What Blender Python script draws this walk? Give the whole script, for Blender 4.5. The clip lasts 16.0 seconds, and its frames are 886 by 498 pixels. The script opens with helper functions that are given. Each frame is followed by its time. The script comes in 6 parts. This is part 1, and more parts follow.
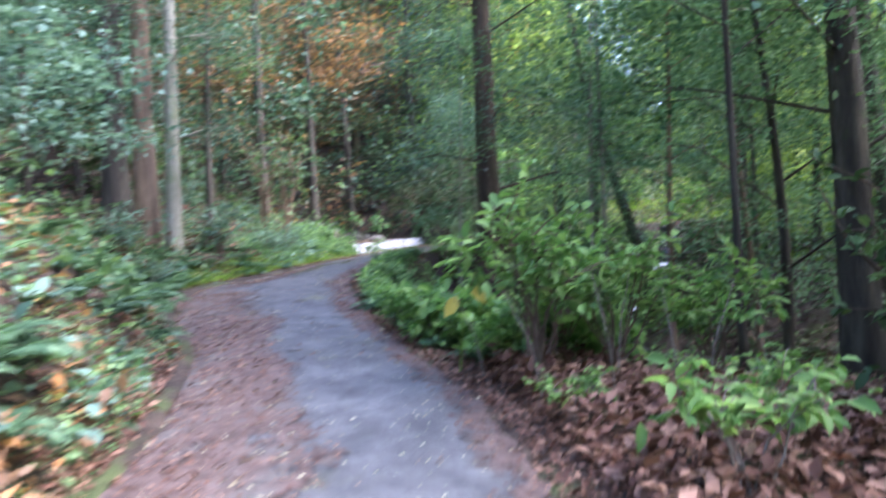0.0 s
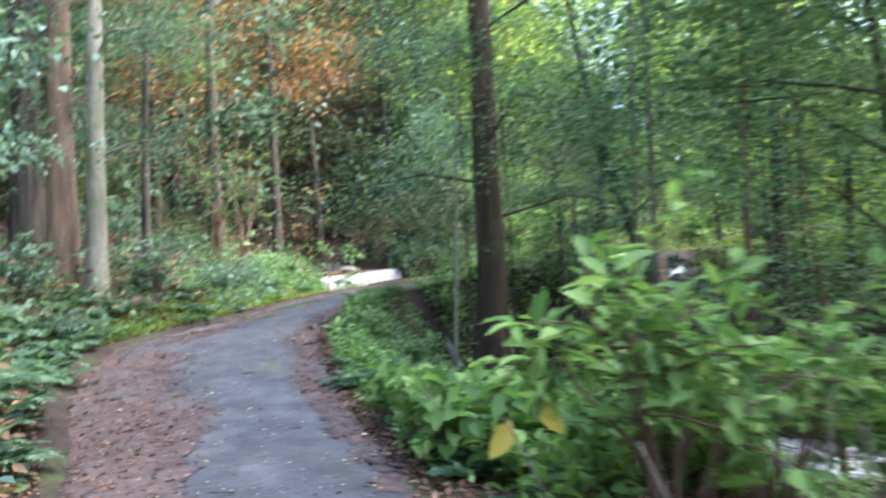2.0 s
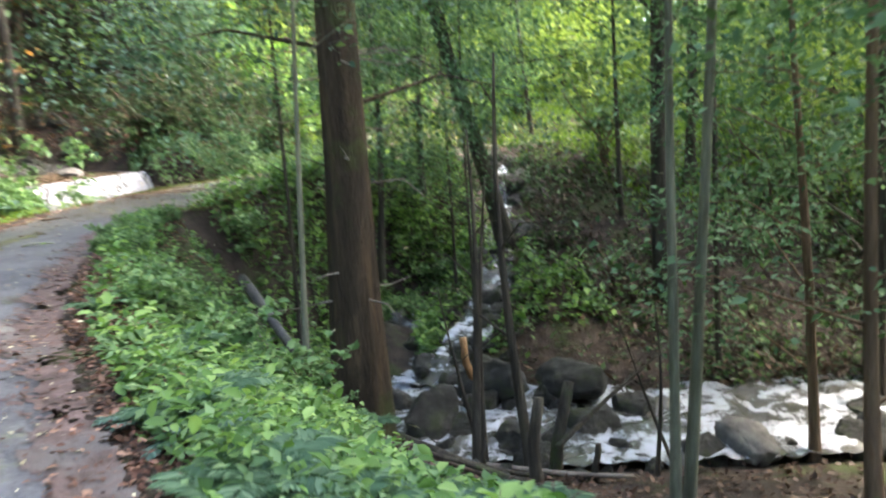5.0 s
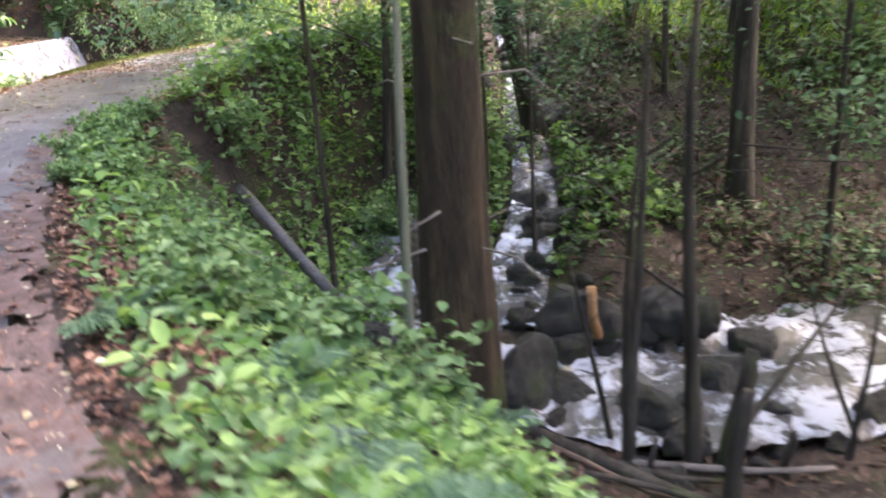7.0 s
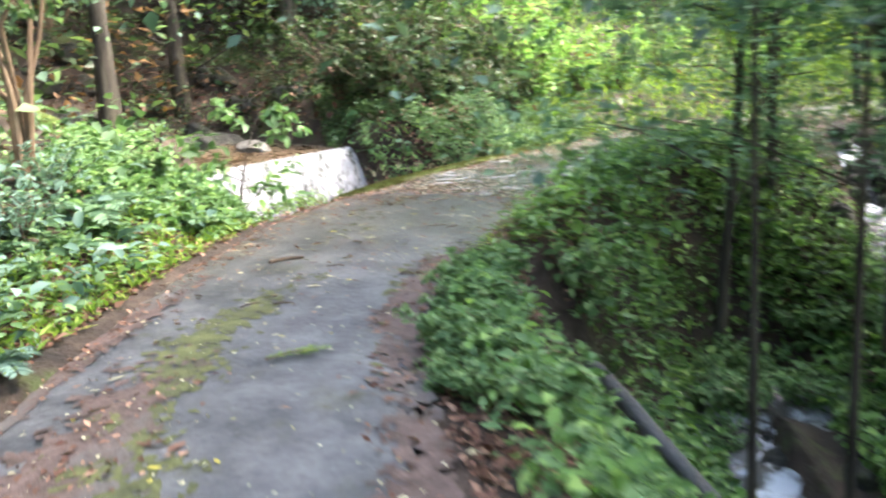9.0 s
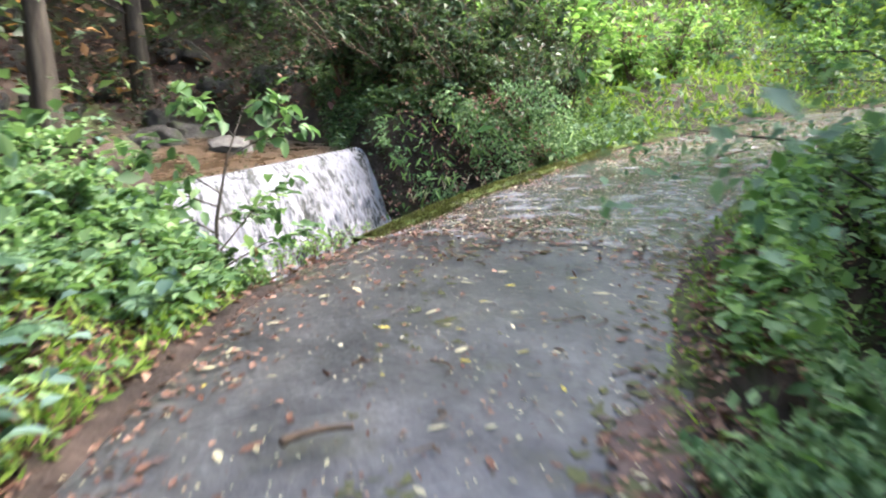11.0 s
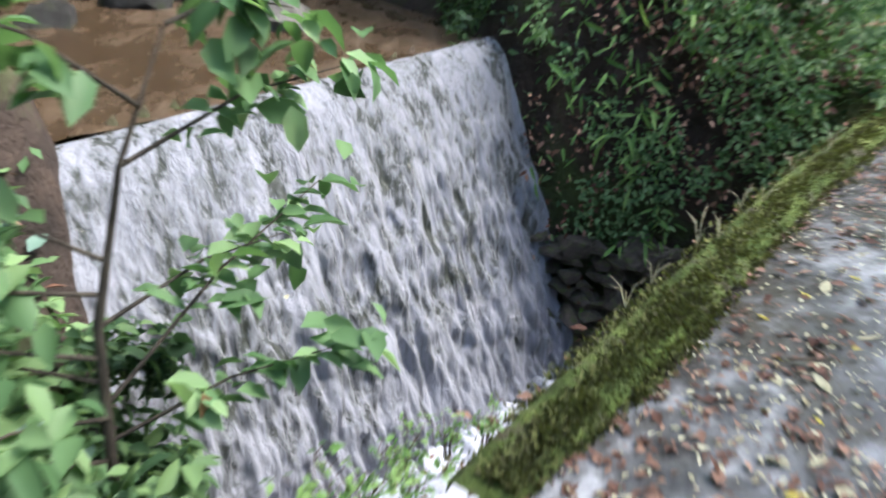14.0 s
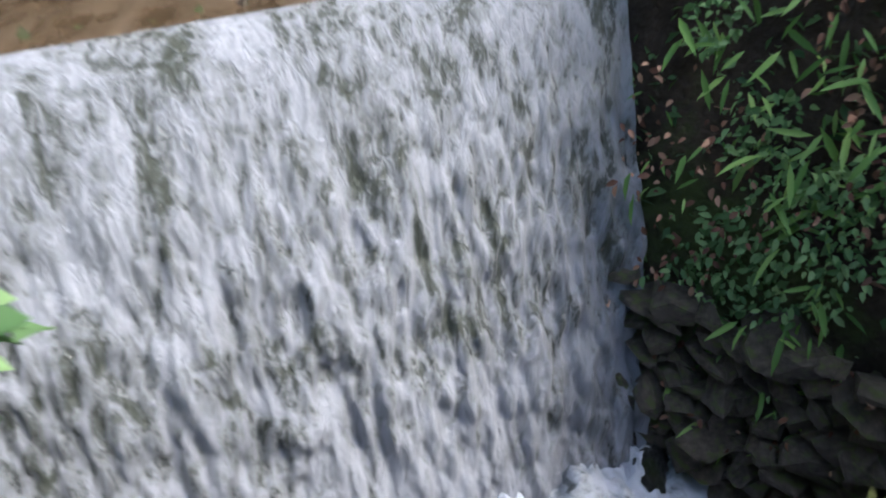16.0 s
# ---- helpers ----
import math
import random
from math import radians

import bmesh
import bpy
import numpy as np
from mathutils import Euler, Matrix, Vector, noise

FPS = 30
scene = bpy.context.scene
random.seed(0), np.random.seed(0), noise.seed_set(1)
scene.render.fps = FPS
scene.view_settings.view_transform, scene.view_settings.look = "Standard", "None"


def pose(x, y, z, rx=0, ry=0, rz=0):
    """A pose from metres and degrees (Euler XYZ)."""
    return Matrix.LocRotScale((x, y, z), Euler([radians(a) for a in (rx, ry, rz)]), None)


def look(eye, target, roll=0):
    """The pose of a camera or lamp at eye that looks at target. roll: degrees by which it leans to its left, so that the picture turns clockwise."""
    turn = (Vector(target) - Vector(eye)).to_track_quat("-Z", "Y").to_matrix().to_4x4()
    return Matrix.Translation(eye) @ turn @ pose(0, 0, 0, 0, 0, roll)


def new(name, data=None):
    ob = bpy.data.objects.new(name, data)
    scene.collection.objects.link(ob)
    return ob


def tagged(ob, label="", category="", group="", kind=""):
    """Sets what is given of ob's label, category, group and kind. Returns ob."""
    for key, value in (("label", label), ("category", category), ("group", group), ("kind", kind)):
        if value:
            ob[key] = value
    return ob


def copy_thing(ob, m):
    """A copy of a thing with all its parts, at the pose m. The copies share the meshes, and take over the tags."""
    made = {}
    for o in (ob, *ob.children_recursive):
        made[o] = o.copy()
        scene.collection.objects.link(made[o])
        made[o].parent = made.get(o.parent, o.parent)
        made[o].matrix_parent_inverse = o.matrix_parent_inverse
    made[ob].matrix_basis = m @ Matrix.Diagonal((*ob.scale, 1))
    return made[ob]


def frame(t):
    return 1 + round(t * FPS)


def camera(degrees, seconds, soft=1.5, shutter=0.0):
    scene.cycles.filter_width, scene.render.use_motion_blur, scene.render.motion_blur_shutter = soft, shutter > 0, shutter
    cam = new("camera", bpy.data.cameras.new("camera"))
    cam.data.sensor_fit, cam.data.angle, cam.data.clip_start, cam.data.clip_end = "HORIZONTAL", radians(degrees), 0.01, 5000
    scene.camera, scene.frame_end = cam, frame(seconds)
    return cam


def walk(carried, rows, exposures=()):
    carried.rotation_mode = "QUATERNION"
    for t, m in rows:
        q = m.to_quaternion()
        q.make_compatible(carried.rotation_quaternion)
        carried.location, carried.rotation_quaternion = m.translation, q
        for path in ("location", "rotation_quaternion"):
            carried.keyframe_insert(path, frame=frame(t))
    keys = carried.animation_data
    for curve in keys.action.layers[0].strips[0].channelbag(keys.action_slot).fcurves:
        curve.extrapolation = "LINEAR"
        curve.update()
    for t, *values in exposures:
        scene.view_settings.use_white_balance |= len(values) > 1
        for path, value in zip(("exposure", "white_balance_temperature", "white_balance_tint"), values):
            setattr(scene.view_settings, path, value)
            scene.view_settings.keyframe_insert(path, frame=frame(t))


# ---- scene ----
cam = camera(61.39, 16.0, soft=2.0, shutter=0.9)
PATH = [
    (0.0, 0.048, -0.009, 1.465, 91.79, 2.77, 0.01),
    (0.5, 0.050, 0.638, 1.545, 93.61, 2.99, -4.21),
    (1.0, -0.051, 1.306, 1.637, 92.64, 3.62, -5.29),
    (1.5, -0.114, 2.004, 1.768, 94.74, 5.28, -5.52),
    (2.0, -0.265, 2.644, 1.847, 93.40, 2.99, -2.41),
    (2.5, -0.434, 3.351, 1.910, 91.85, 0.87, 2.06),
    (3.0, -0.647, 4.077, 1.997, 91.02, -0.27, 7.12),
    (3.5, -0.760, 4.770, 2.064, 88.85, 0.35, 4.87),
    (4.0, -0.885, 5.438, 2.166, 87.47, -0.37, -3.38),
    (4.5, -0.956, 6.125, 2.239, 86.43, 1.86, -17.82),
    (7.0, -1.453, 9.542, 2.602, 72.46, 3.61, -29.08),
    (7.5, -1.652, 10.203, 2.644, 72.92, 5.10, -29.43),
    (8.0, -1.823, 10.886, 2.699, 76.81, 3.83, -22.01),
    (8.5, -1.993, 11.563, 2.737, 79.74, 2.67, -19.18),
    (9.0, -2.069, 12.232, 2.782, 80.97, 3.01, -14.24),
    (9.5, -2.151, 12.926, 2.778, 81.19, 1.46, -12.31),
    (12.0, -2.015, 16.498, 3.103, 77.35, 1.65, -18.27),
    (12.5, -1.872, 17.167, 3.121, 75.49, 0.51, -15.21),
    (13.0, -1.764, 17.783, 3.174, 73.90, 0.00, -17.07),
    (13.5, -1.654, 18.349, 3.255, 72.45, -0.69, -9.77),
    (14.0, -1.484, 18.893, 3.304, 66.25, -1.12, -5.92),
    (14.5, -1.226, 19.388, 3.327, 64.62, -1.19, -0.58),
    (15.0, -1.058, 19.853, 3.336, 60.62, -2.54, 3.73),
    (15.5, -0.795, 20.253, 3.359, 58.64, -1.87, 8.81),
    (16.0, -0.544, 20.641, 3.357, 54.38, -2.84, 14.65),
]
walk(cam, [(t, pose(x, y, z, a, b, c)) for t, x, y, z, a, b, c in PATH], exposures=[(0.0, 3.35, 5500, 22), (0.5, 3.6, 6350, 17), (1.5, 3.48, 6550, 12), (2.0, 3.6, 6000, 14), (2.5, 3.65, 5800, 18), (3.0, 3.6, 5550, 20), (3.5, 3.7, 5900, 19), (4.0, 3.95, 6300, 6), (4.5, 3.78, 6650, 7), (7.0, 4.11, 7000, 26), (8.0, 4.17, 6550, 9), (8.5, 4.02, 6650, 8), (9.5, 3.75, 6700, 12), (12.0, 3.11, 6050, 14), (13.5, 2.73, 5950, 10), (16.0, 2.49, 5950, 6)])

# ---- world and light ----
world = bpy.data.worlds.new("sky")
scene.world = world
world.use_nodes = True
wn = world.node_tree
sky = wn.nodes.new("ShaderNodeTexSky")
sky.sky_type, sky.sun_disc = "NISHITA", False
SUN_EL, SUN_AZ = 54.0, 96.0
sky.sun_elevation, sky.sun_rotation = radians(SUN_EL), radians(SUN_AZ)
sky.air_density, sky.dust_density = 1.0, 3.0
wn.nodes["Background"].inputs["Strength"].default_value = 0.15
wn.links.new(sky.outputs["Color"], wn.nodes["Background"].inputs["Color"])
sun = new("sun", bpy.data.lights.new("sun", "SUN"))
sun.data.energy, sun.data.angle, sun.data.color = 1.25, radians(15), (1.0, 0.92, 0.8)
sun.matrix_world = look((0, 0, 0), (-math.sin(radians(SUN_AZ)) * math.cos(radians(SUN_EL)), -math.cos(radians(SUN_AZ)) * math.cos(radians(SUN_EL)), -math.sin(radians(SUN_EL))))

# ---- materials ----
rng = np.random.default_rng(7)


def ramp(nt, fac, stops):
    r = nt.nodes.new("ShaderNodeValToRGB")
    el = r.color_ramp.elements
    while len(el) < len(stops):
        el.new(0.5)
    for e, (p, c) in zip(el, stops):
        e.position, e.color = p, (*c, 1)
    nt.links.new(fac, r.inputs[0])
    return r.outputs["Color"]


def tex(nt, scale, detail=6.0, stretch=(1, 1, 1), rough=0.6, space="Object", distortion=0.0):
    co = nt.nodes.new("ShaderNodeTexCoord")
    mp = nt.nodes.new("ShaderNodeMapping")
    mp.inputs["Scale"].default_value = stretch
    nz = nt.nodes.new("ShaderNodeTexNoise")
    nz.inputs["Scale"].default_value, nz.inputs["Detail"].default_value, nz.inputs["Roughness"].default_value = scale, detail, rough
    nz.inputs["Distortion"].default_value = distortion
    nt.links.new(co.outputs[space], mp.inputs[0])
    nt.links.new(mp.outputs[0], nz.inputs["Vector"])
    return nz.outputs["Fac"]


def blend(nt, fac, a, b, mode="MIX"):
    m = nt.nodes.new("ShaderNodeMix")
    m.data_type, m.blend_type = "RGBA", mode
    if isinstance(fac, float):
        m.inputs[0].default_value = fac
    else:
        nt.links.new(fac, m.inputs[0])
    for sock, val in ((m.inputs[6], a), (m.inputs[7], b)):
        if isinstance(val, tuple):
            sock.default_value = (*val, 1)
        else:
            nt.links.new(val, sock)
    return m.outputs[2]


def step(nt, fac, lo, hi):
    m = nt.nodes.new("ShaderNodeMapRange")
    m.interpolation_type = "SMOOTHSTEP"
    nt.links.new(fac, m.inputs[0])
    m.inputs[1].default_value, m.inputs[2].default_value = lo, hi
    return m.outputs[0]


def bump(nt, b, height, strength, distance):
    n = nt.nodes.new("ShaderNodeBump")
    n.inputs["Strength"].default_value, n.inputs["Distance"].default_value = strength, distance
    nt.links.new(height, n.inputs["Height"])
    nt.links.new(n.outputs[0], b.inputs["Normal"])


def material(name, rough=0.8, spec=0.3):
    m = bpy.data.materials.new(name)
    m.use_nodes = True
    b = m.node_tree.nodes["Principled BSDF"]
    b.inputs["Roughness"].default_value = rough
    b.inputs["Specular IOR Level"].default_value = spec
    return m, m.node_tree, b


def surface(name, stops, scale, fine, rough=0.85, spec=0.3, bump_d=0.02, stretch=(1, 1, 1), stain=None, stain_scale=0.6, stain_lo=0.5, stain_hi=0.62):
    m, nt, b = material(name, rough, spec)
    c = ramp(nt, tex(nt, scale, 8, stretch), stops)
    g = tex(nt, fine, 6, stretch)
    c = blend(nt, 0.55, c, ramp(nt, g, [(0.3, (0.35, 0.35, 0.35)), (0.7, (1, 1, 1))]), "MULTIPLY")
    if stain:
        c = blend(nt, step(nt, tex(nt, stain_scale, 7, rough=0.7), stain_lo, stain_hi), c, stain)
    nt.links.new(c, b.inputs["Base Color"])
    bump(nt, b, g, 0.8, bump_d)
    return m


def leaf_material(name, dark, mid, light, gloss=0.35, thin=0.35, dry=None):
    """Leaves that let some light through; each leaf has its own shade."""
    m, nt, b = material(name, gloss + 0.15, 0.22)
    geo = nt.nodes.new("ShaderNodeNewGeometry")
    stops = [(0.0, dark), (0.55, mid), (0.96, light)] + ([(1.0, dry)] if dry else [])
    c = ramp(nt, geo.outputs["Random Per Island"], stops)
    c = blend(nt, 0.5, c, ramp(nt, tex(nt, 0.9, 4), [(0.3, (0.45, 0.5, 0.5)), (0.7, (1, 1, 1))]), "MULTIPLY")
    nt.links.new(c, b.inputs["Base Color"])
    tr = nt.nodes.new("ShaderNodeBsdfTranslucent")
    nt.links.new(blend(nt, 1.0, c, (1.05, 1.15, 0.7), "MULTIPLY"), tr.inputs["Color"])
    mx = nt.nodes.new("ShaderNodeMixShader")
    mx.inputs[0].default_value = thin
    nt.links.new(b.outputs[0], mx.inputs[1])
    nt.links.new(tr.outputs[0], mx.inputs[2])
    nt.links.new(mx.outputs[0], nt.nodes["Material Output"].inputs["Surface"])
    return m


SOIL = surface("forest_soil", [(0.3, (0.0175, 0.0126, 0.0098)), (0.5, (0.0455, 0.0315, 0.0238)), (0.7, (0.091, 0.063, 0.0476))], 3.0, 28, bump_d=0.05, stain=(0.05, 0.065, 0.02), stain_scale=0.7)
def darker_past(m, edge, width):
    """Darker and smoother past a line across the lane, with an uneven edge and olive slime."""
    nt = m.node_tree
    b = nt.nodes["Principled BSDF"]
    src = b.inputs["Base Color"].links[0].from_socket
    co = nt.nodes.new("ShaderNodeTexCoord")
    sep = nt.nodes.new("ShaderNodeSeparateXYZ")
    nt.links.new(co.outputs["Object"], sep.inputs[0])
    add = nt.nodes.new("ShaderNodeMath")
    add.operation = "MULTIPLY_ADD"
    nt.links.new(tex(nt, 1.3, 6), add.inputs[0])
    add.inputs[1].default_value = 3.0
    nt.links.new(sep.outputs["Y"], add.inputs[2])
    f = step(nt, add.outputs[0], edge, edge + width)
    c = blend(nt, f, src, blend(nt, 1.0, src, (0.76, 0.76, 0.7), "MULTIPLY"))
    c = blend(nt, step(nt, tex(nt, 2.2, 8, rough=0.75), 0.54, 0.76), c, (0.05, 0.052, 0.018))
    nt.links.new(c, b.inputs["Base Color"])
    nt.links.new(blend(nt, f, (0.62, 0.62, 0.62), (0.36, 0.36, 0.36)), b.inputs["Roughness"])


ASPHALT = surface("worn_asphalt", [(0.3, (0.038, 0.04, 0.045)), (0.5, (0.08, 0.082, 0.09)), (0.72, (0.14, 0.141, 0.148))], 3.2, 26, rough=0.6, spec=0.4, bump_d=0.012, stain=(0.1, 0.11, 0.03), stain_scale=0.8, stain_lo=0.6, stain_hi=0.72)
# The lightest mottle is raised to carry the wet slab's sky reflection.
CONCRETE = surface("wet_concrete", [(0.34, (0.045, 0.043, 0.042)), (0.5, (0.13, 0.128, 0.128)), (0.66, (0.42, 0.42, 0.43))], 5.5, 24, rough=0.27, spec=0.5, bump_d=0.008, stain=(0.06, 0.053, 0.042), stain_scale=1.8, stain_lo=0.44, stain_hi=0.62)
darker_past(ASPHALT, 17.6, 2.2)
PATCH = surface("pale_concrete_patch", [(0.3, (0.1, 0.095, 0.085)), (0.7, (0.2, 0.19, 0.17))], 4, 60, bump_d=0.01)
MOSS = surface("moss", [(0.3, (0.035, 0.05, 0.012)), (0.5, (0.09, 0.13, 0.025)), (0.7, (0.19, 0.23, 0.06))], 5, 70, rough=0.95, bump_d=0.03, stain=(0.085, 0.07, 0.05), stain_scale=7.0, stain_lo=0.5, stain_hi=0.66)
KERB_MOSS = leaf_material("kerb_moss_tuft", (0.07, 0.062, 0.03), (0.12, 0.13, 0.04), (0.22, 0.23, 0.08), gloss=0.6, thin=0.2)
MOSS_FILM = surface("thin_lane_moss", [(0.3, (0.055, 0.06, 0.03)), (0.5, (0.09, 0.098, 0.04)), (0.7, (0.14, 0.15, 0.055))], 6, 60, rough=0.9, bump_d=0.01)
ROCK = surface("wet_rock", [(0.3, (0.0117, 0.0117, 0.0111)), (0.5, (0.0325, 0.0319, 0.0292)), (0.75, (0.0845, 0.0813, 0.0728))], 2.4, 30, rough=0.5, spec=0.35, bump_d=0.05, stain=(0.03, 0.04, 0.015), stain_scale=1.4)
RUBBLE = surface("rubble_stone", [(0.3, (0.039, 0.0325, 0.0273)), (0.5, (0.091, 0.0748, 0.0618)), (0.75, (0.169, 0.143, 0.117))], 3.5, 34, rough=0.55, spec=0.4, bump_d=0.02, stain=(0.08, 0.1, 0.035), stain_scale=2.2)
PALE_ROCK = surface("pale_boulder", [(0.3, (0.09, 0.085, 0.075)), (0.7, (0.24, 0.23, 0.21))], 2.4, 30, rough=0.7, bump_d=0.03)
BARK = surface("cedar_bark", [(0.3, (0.016, 0.011, 0.007)), (0.5, (0.05, 0.034, 0.02)), (0.72, (0.13, 0.085, 0.048))], 2.2, 15, bump_d=0.08, stretch=(3, 3, 0.5), stain=(0.045, 0.05, 0.016), stain_scale=0.9, stain_lo=0.52)
DARK_BARK = surface("wet_dark_bark", [(0.3, (0.022, 0.019, 0.015)), (0.5, (0.06, 0.05, 0.038)), (0.72, (0.13, 0.115, 0.085))], 3.0, 18, bump_d=0.04, stretch=(3, 3, 0.4), stain=(0.05, 0.065, 0.025), stain_scale=0.7, stain_lo=0.55)
GREEN_BARK = surface("greenish_bark", [(0.3, (0.07, 0.075, 0.05)), (0.5, (0.14, 0.145, 0.1)), (0.72, (0.24, 0.24, 0.17))], 3.0, 18, bump_d=0.02, stretch=(3, 3, 0.4))
PALE_BARK = surface("pale_grey_bark", [(0.3, (0.12, 0.11, 0.08)), (0.5, (0.24, 0.225, 0.17)), (0.72, (0.36, 0.335, 0.265))], 2.0, 14, bump_d=0.05, stretch=(3, 3, 0.6), stain=(0.13, 0.145, 0.08), stain_scale=1.6, stain_lo=0.46, stain_hi=0.6)
TAN_BARK = surface("tan_bark", [(0.3, (0.0864, 0.054, 0.0324)), (0.5, (0.173, 0.115, 0.072)), (0.72, (0.274, 0.194, 0.122))], 2.5, 14, bump_d=0.04, stretch=(3, 3, 0.35))
TWIG = surface("twig_bark", [(0.3, (0.06, 0.04, 0.028)), (0.7, (0.17, 0.12, 0.08))], 9, 60, bump_d=0.005)
DEADWOOD = surface("grey_dead_wood", [(0.3, (0.11, 0.09, 0.075)), (0.7, (0.3, 0.26, 0.22))], 4, 30, bump_d=0.02, stretch=(1, 1, 1))
DARK_LOG = surface("wet_grey_log", [(0.3, (0.035, 0.032, 0.03)), (0.7, (0.13, 0.12, 0.11))], 4, 30, rough=0.4, spec=0.5, bump_d=0.02)
SPLINTER = surface("splintered_wood", [(0.3, (0.42, 0.2, 0.09)), (0.7, (0.62, 0.36, 0.18))], 9, 40, bump_d=0.02)

LEAF = leaf_material("broad_leaf", (0.042, 0.085, 0.04), (0.095, 0.165, 0.07), (0.19, 0.29, 0.12))
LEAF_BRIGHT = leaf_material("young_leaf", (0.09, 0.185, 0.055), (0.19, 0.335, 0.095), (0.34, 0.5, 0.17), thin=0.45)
LEAF_TEAL = leaf_material("blue_green_leaf", (0.05, 0.1, 0.075), (0.115, 0.19, 0.15), (0.22, 0.33, 0.27), gloss=0.45)
LEAF_DARK = leaf_material("evergreen_leaf", (0.02, 0.038, 0.018), (0.05, 0.085, 0.04), (0.12, 0.17, 0.09), gloss=0.25)
LEAF_CEDAR = leaf_material("cedar_spray", (0.035, 0.07, 0.05), (0.08, 0.14, 0.1), (0.15, 0.23, 0.165), gloss=0.5)
# Raised leaf colours stand in for sun glowing through the far foliage.
LEAF_FAR = leaf_material("sun_painted_far_leaf", (0.1, 0.16, 0.04), (0.26, 0.36, 0.09), (0.52, 0.6, 0.2), thin=0.55)
# Dry rust; on the hillside trees its orange stands in for low sunlight.
LEAF_RUST = leaf_material("dry_or_sunlit_rust_leaf", (0.11, 0.065, 0.04), (0.25, 0.15, 0.085), (0.5, 0.25, 0.1), thin=0.3)
FERN = leaf_material("fern_green", (0.05, 0.11, 0.06), (0.115, 0.205, 0.115), (0.21, 0.32, 0.19), gloss=0.5, thin=0.4)
COVER = leaf_material("ground_cover_leaf", (0.075, 0.15, 0.06), (0.155, 0.265, 0.115), (0.28, 0.41, 0.19), thin=0.4)
GRASS = leaf_material("grass_blade", (0.08, 0.14, 0.02), (0.16, 0.27, 0.04), (0.32, 0.42, 0.09), thin=0.45)
LITTER_BED = surface("trodden_leaf_litter", [(0.3, (0.05, 0.035, 0.03)), (0.5, (0.1, 0.068, 0.06)), (0.72, (0.17, 0.12, 0.105))], 9, 70, rough=0.75, bump_d=0.012, stain=(0.09, 0.08, 0.075), stain_scale=1.6)
LITTER = leaf_material("brown_leaf_litter", (0.07, 0.03, 0.02), (0.17, 0.085, 0.058), (0.34, 0.2, 0.14), gloss=0.5, thin=0.1)
# A darker, glossier copy of the leaf litter for the stream banks.
DARK_LITTER = leaf_material("dark_litter", (0.03, 0.016, 0.011), (0.07, 0.04, 0.027), (0.16, 0.1, 0.072), gloss=0.35, thin=0.08)
YELLOW = leaf_material("yellow_fallen_leaf", (0.42, 0.3, 0.04), (0.55, 0.45, 0.08), (0.66, 0.6, 0.22), thin=0.1)
PALE_LEAF = leaf_material("pale_fallen_leaf", (0.3, 0.25, 0.15), (0.46, 0.42, 0.27), (0.64, 0.6, 0.42), thin=0.08)
PETAL = leaf_material("red_petal", (0.5, 0.05, 0.03), (0.6, 0.08, 0.04), (0.7, 0.12, 0.06), thin=0.3)


def water_material(name, deep, foam, scale, stretch, lo, hi, rough=0.12, bump_d=0.05, foot=None):
    m, nt, b = material(name, rough, 0.5)
    n1 = tex(nt, scale, 9, stretch, 0.65, distortion=0.4)
    n2 = tex(nt, scale * 0.22, 5, stretch, 0.6, distortion=0.6)
    mix = nt.nodes.new("ShaderNodeMath")
    mix.operation = "MULTIPLY_ADD"
    nt.links.new(n2, mix.inputs[0])
    mix.inputs[1].default_value = 0.5
    half = nt.nodes.new("ShaderNodeMath")
    half.operation = "MULTIPLY"
    nt.links.new(n1, half.inputs[0])
    half.inputs[1].default_value = 0.5
    nt.links.new(half.outputs[0], mix.inputs[2])
    level = mix.outputs[0]
    if foot:
        co = nt.nodes.new("ShaderNodeTexCoord")
        sep = nt.nodes.new("ShaderNodeSeparateXYZ")
        nt.links.new(co.outputs["Object"], sep.inputs[0])
        add = nt.nodes.new("ShaderNodeMath")
        add.operation = "MULTIPLY_ADD"
        nt.links.new(step(nt, sep.outputs["Z"], *foot), add.inputs[0])
        add.inputs[1].default_value = 0.07
        nt.links.new(level, add.inputs[2])
        level = add.outputs[0]
    f = step(nt, level, lo, hi)
    c = blend(nt, f, deep, foam)
    nt.links.new(c, b.inputs["Base Color"])
    r = blend(nt, f, (rough, rough, rough), (0.6, 0.6, 0.6))
    nt.links.new(r, b.inputs["Roughness"])
    bump(nt, b, n1, 0.6, bump_d)
    return m


FALL = water_material("falling_water", (0.04, 0.045, 0.036), (0.235, 0.242, 0.278), 24.0, (1.0, 1.0, 0.24), 0.375, 0.585, bump_d=0.08, foot=(1.4, 0.55))
POOL = water_material("foaming_pool", (0.1, 0.11, 0.108), (0.46, 0.475, 0.53), 5.0, (1, 1, 1), 0.36, 0.5)
UPPER = water_material("brown_shallow_water", (0.036, 0.023, 0.013), (0.09, 0.062, 0.038), 6.0, (1, 0.45, 1), 0.38, 0.68, rough=0.12, bump_d=0.06)
STREAM = water_material("rushing_stream", (0.07, 0.066, 0.06), (0.42, 0.45, 0.51), 4.4, (1, 1, 1), 0.46, 0.58)
TRICKLE = water_material("broken_trickle", (0.035, 0.034, 0.032), (0.55, 0.58, 0.65), 6.0, (1, 1, 1), 0.5, 0.6)

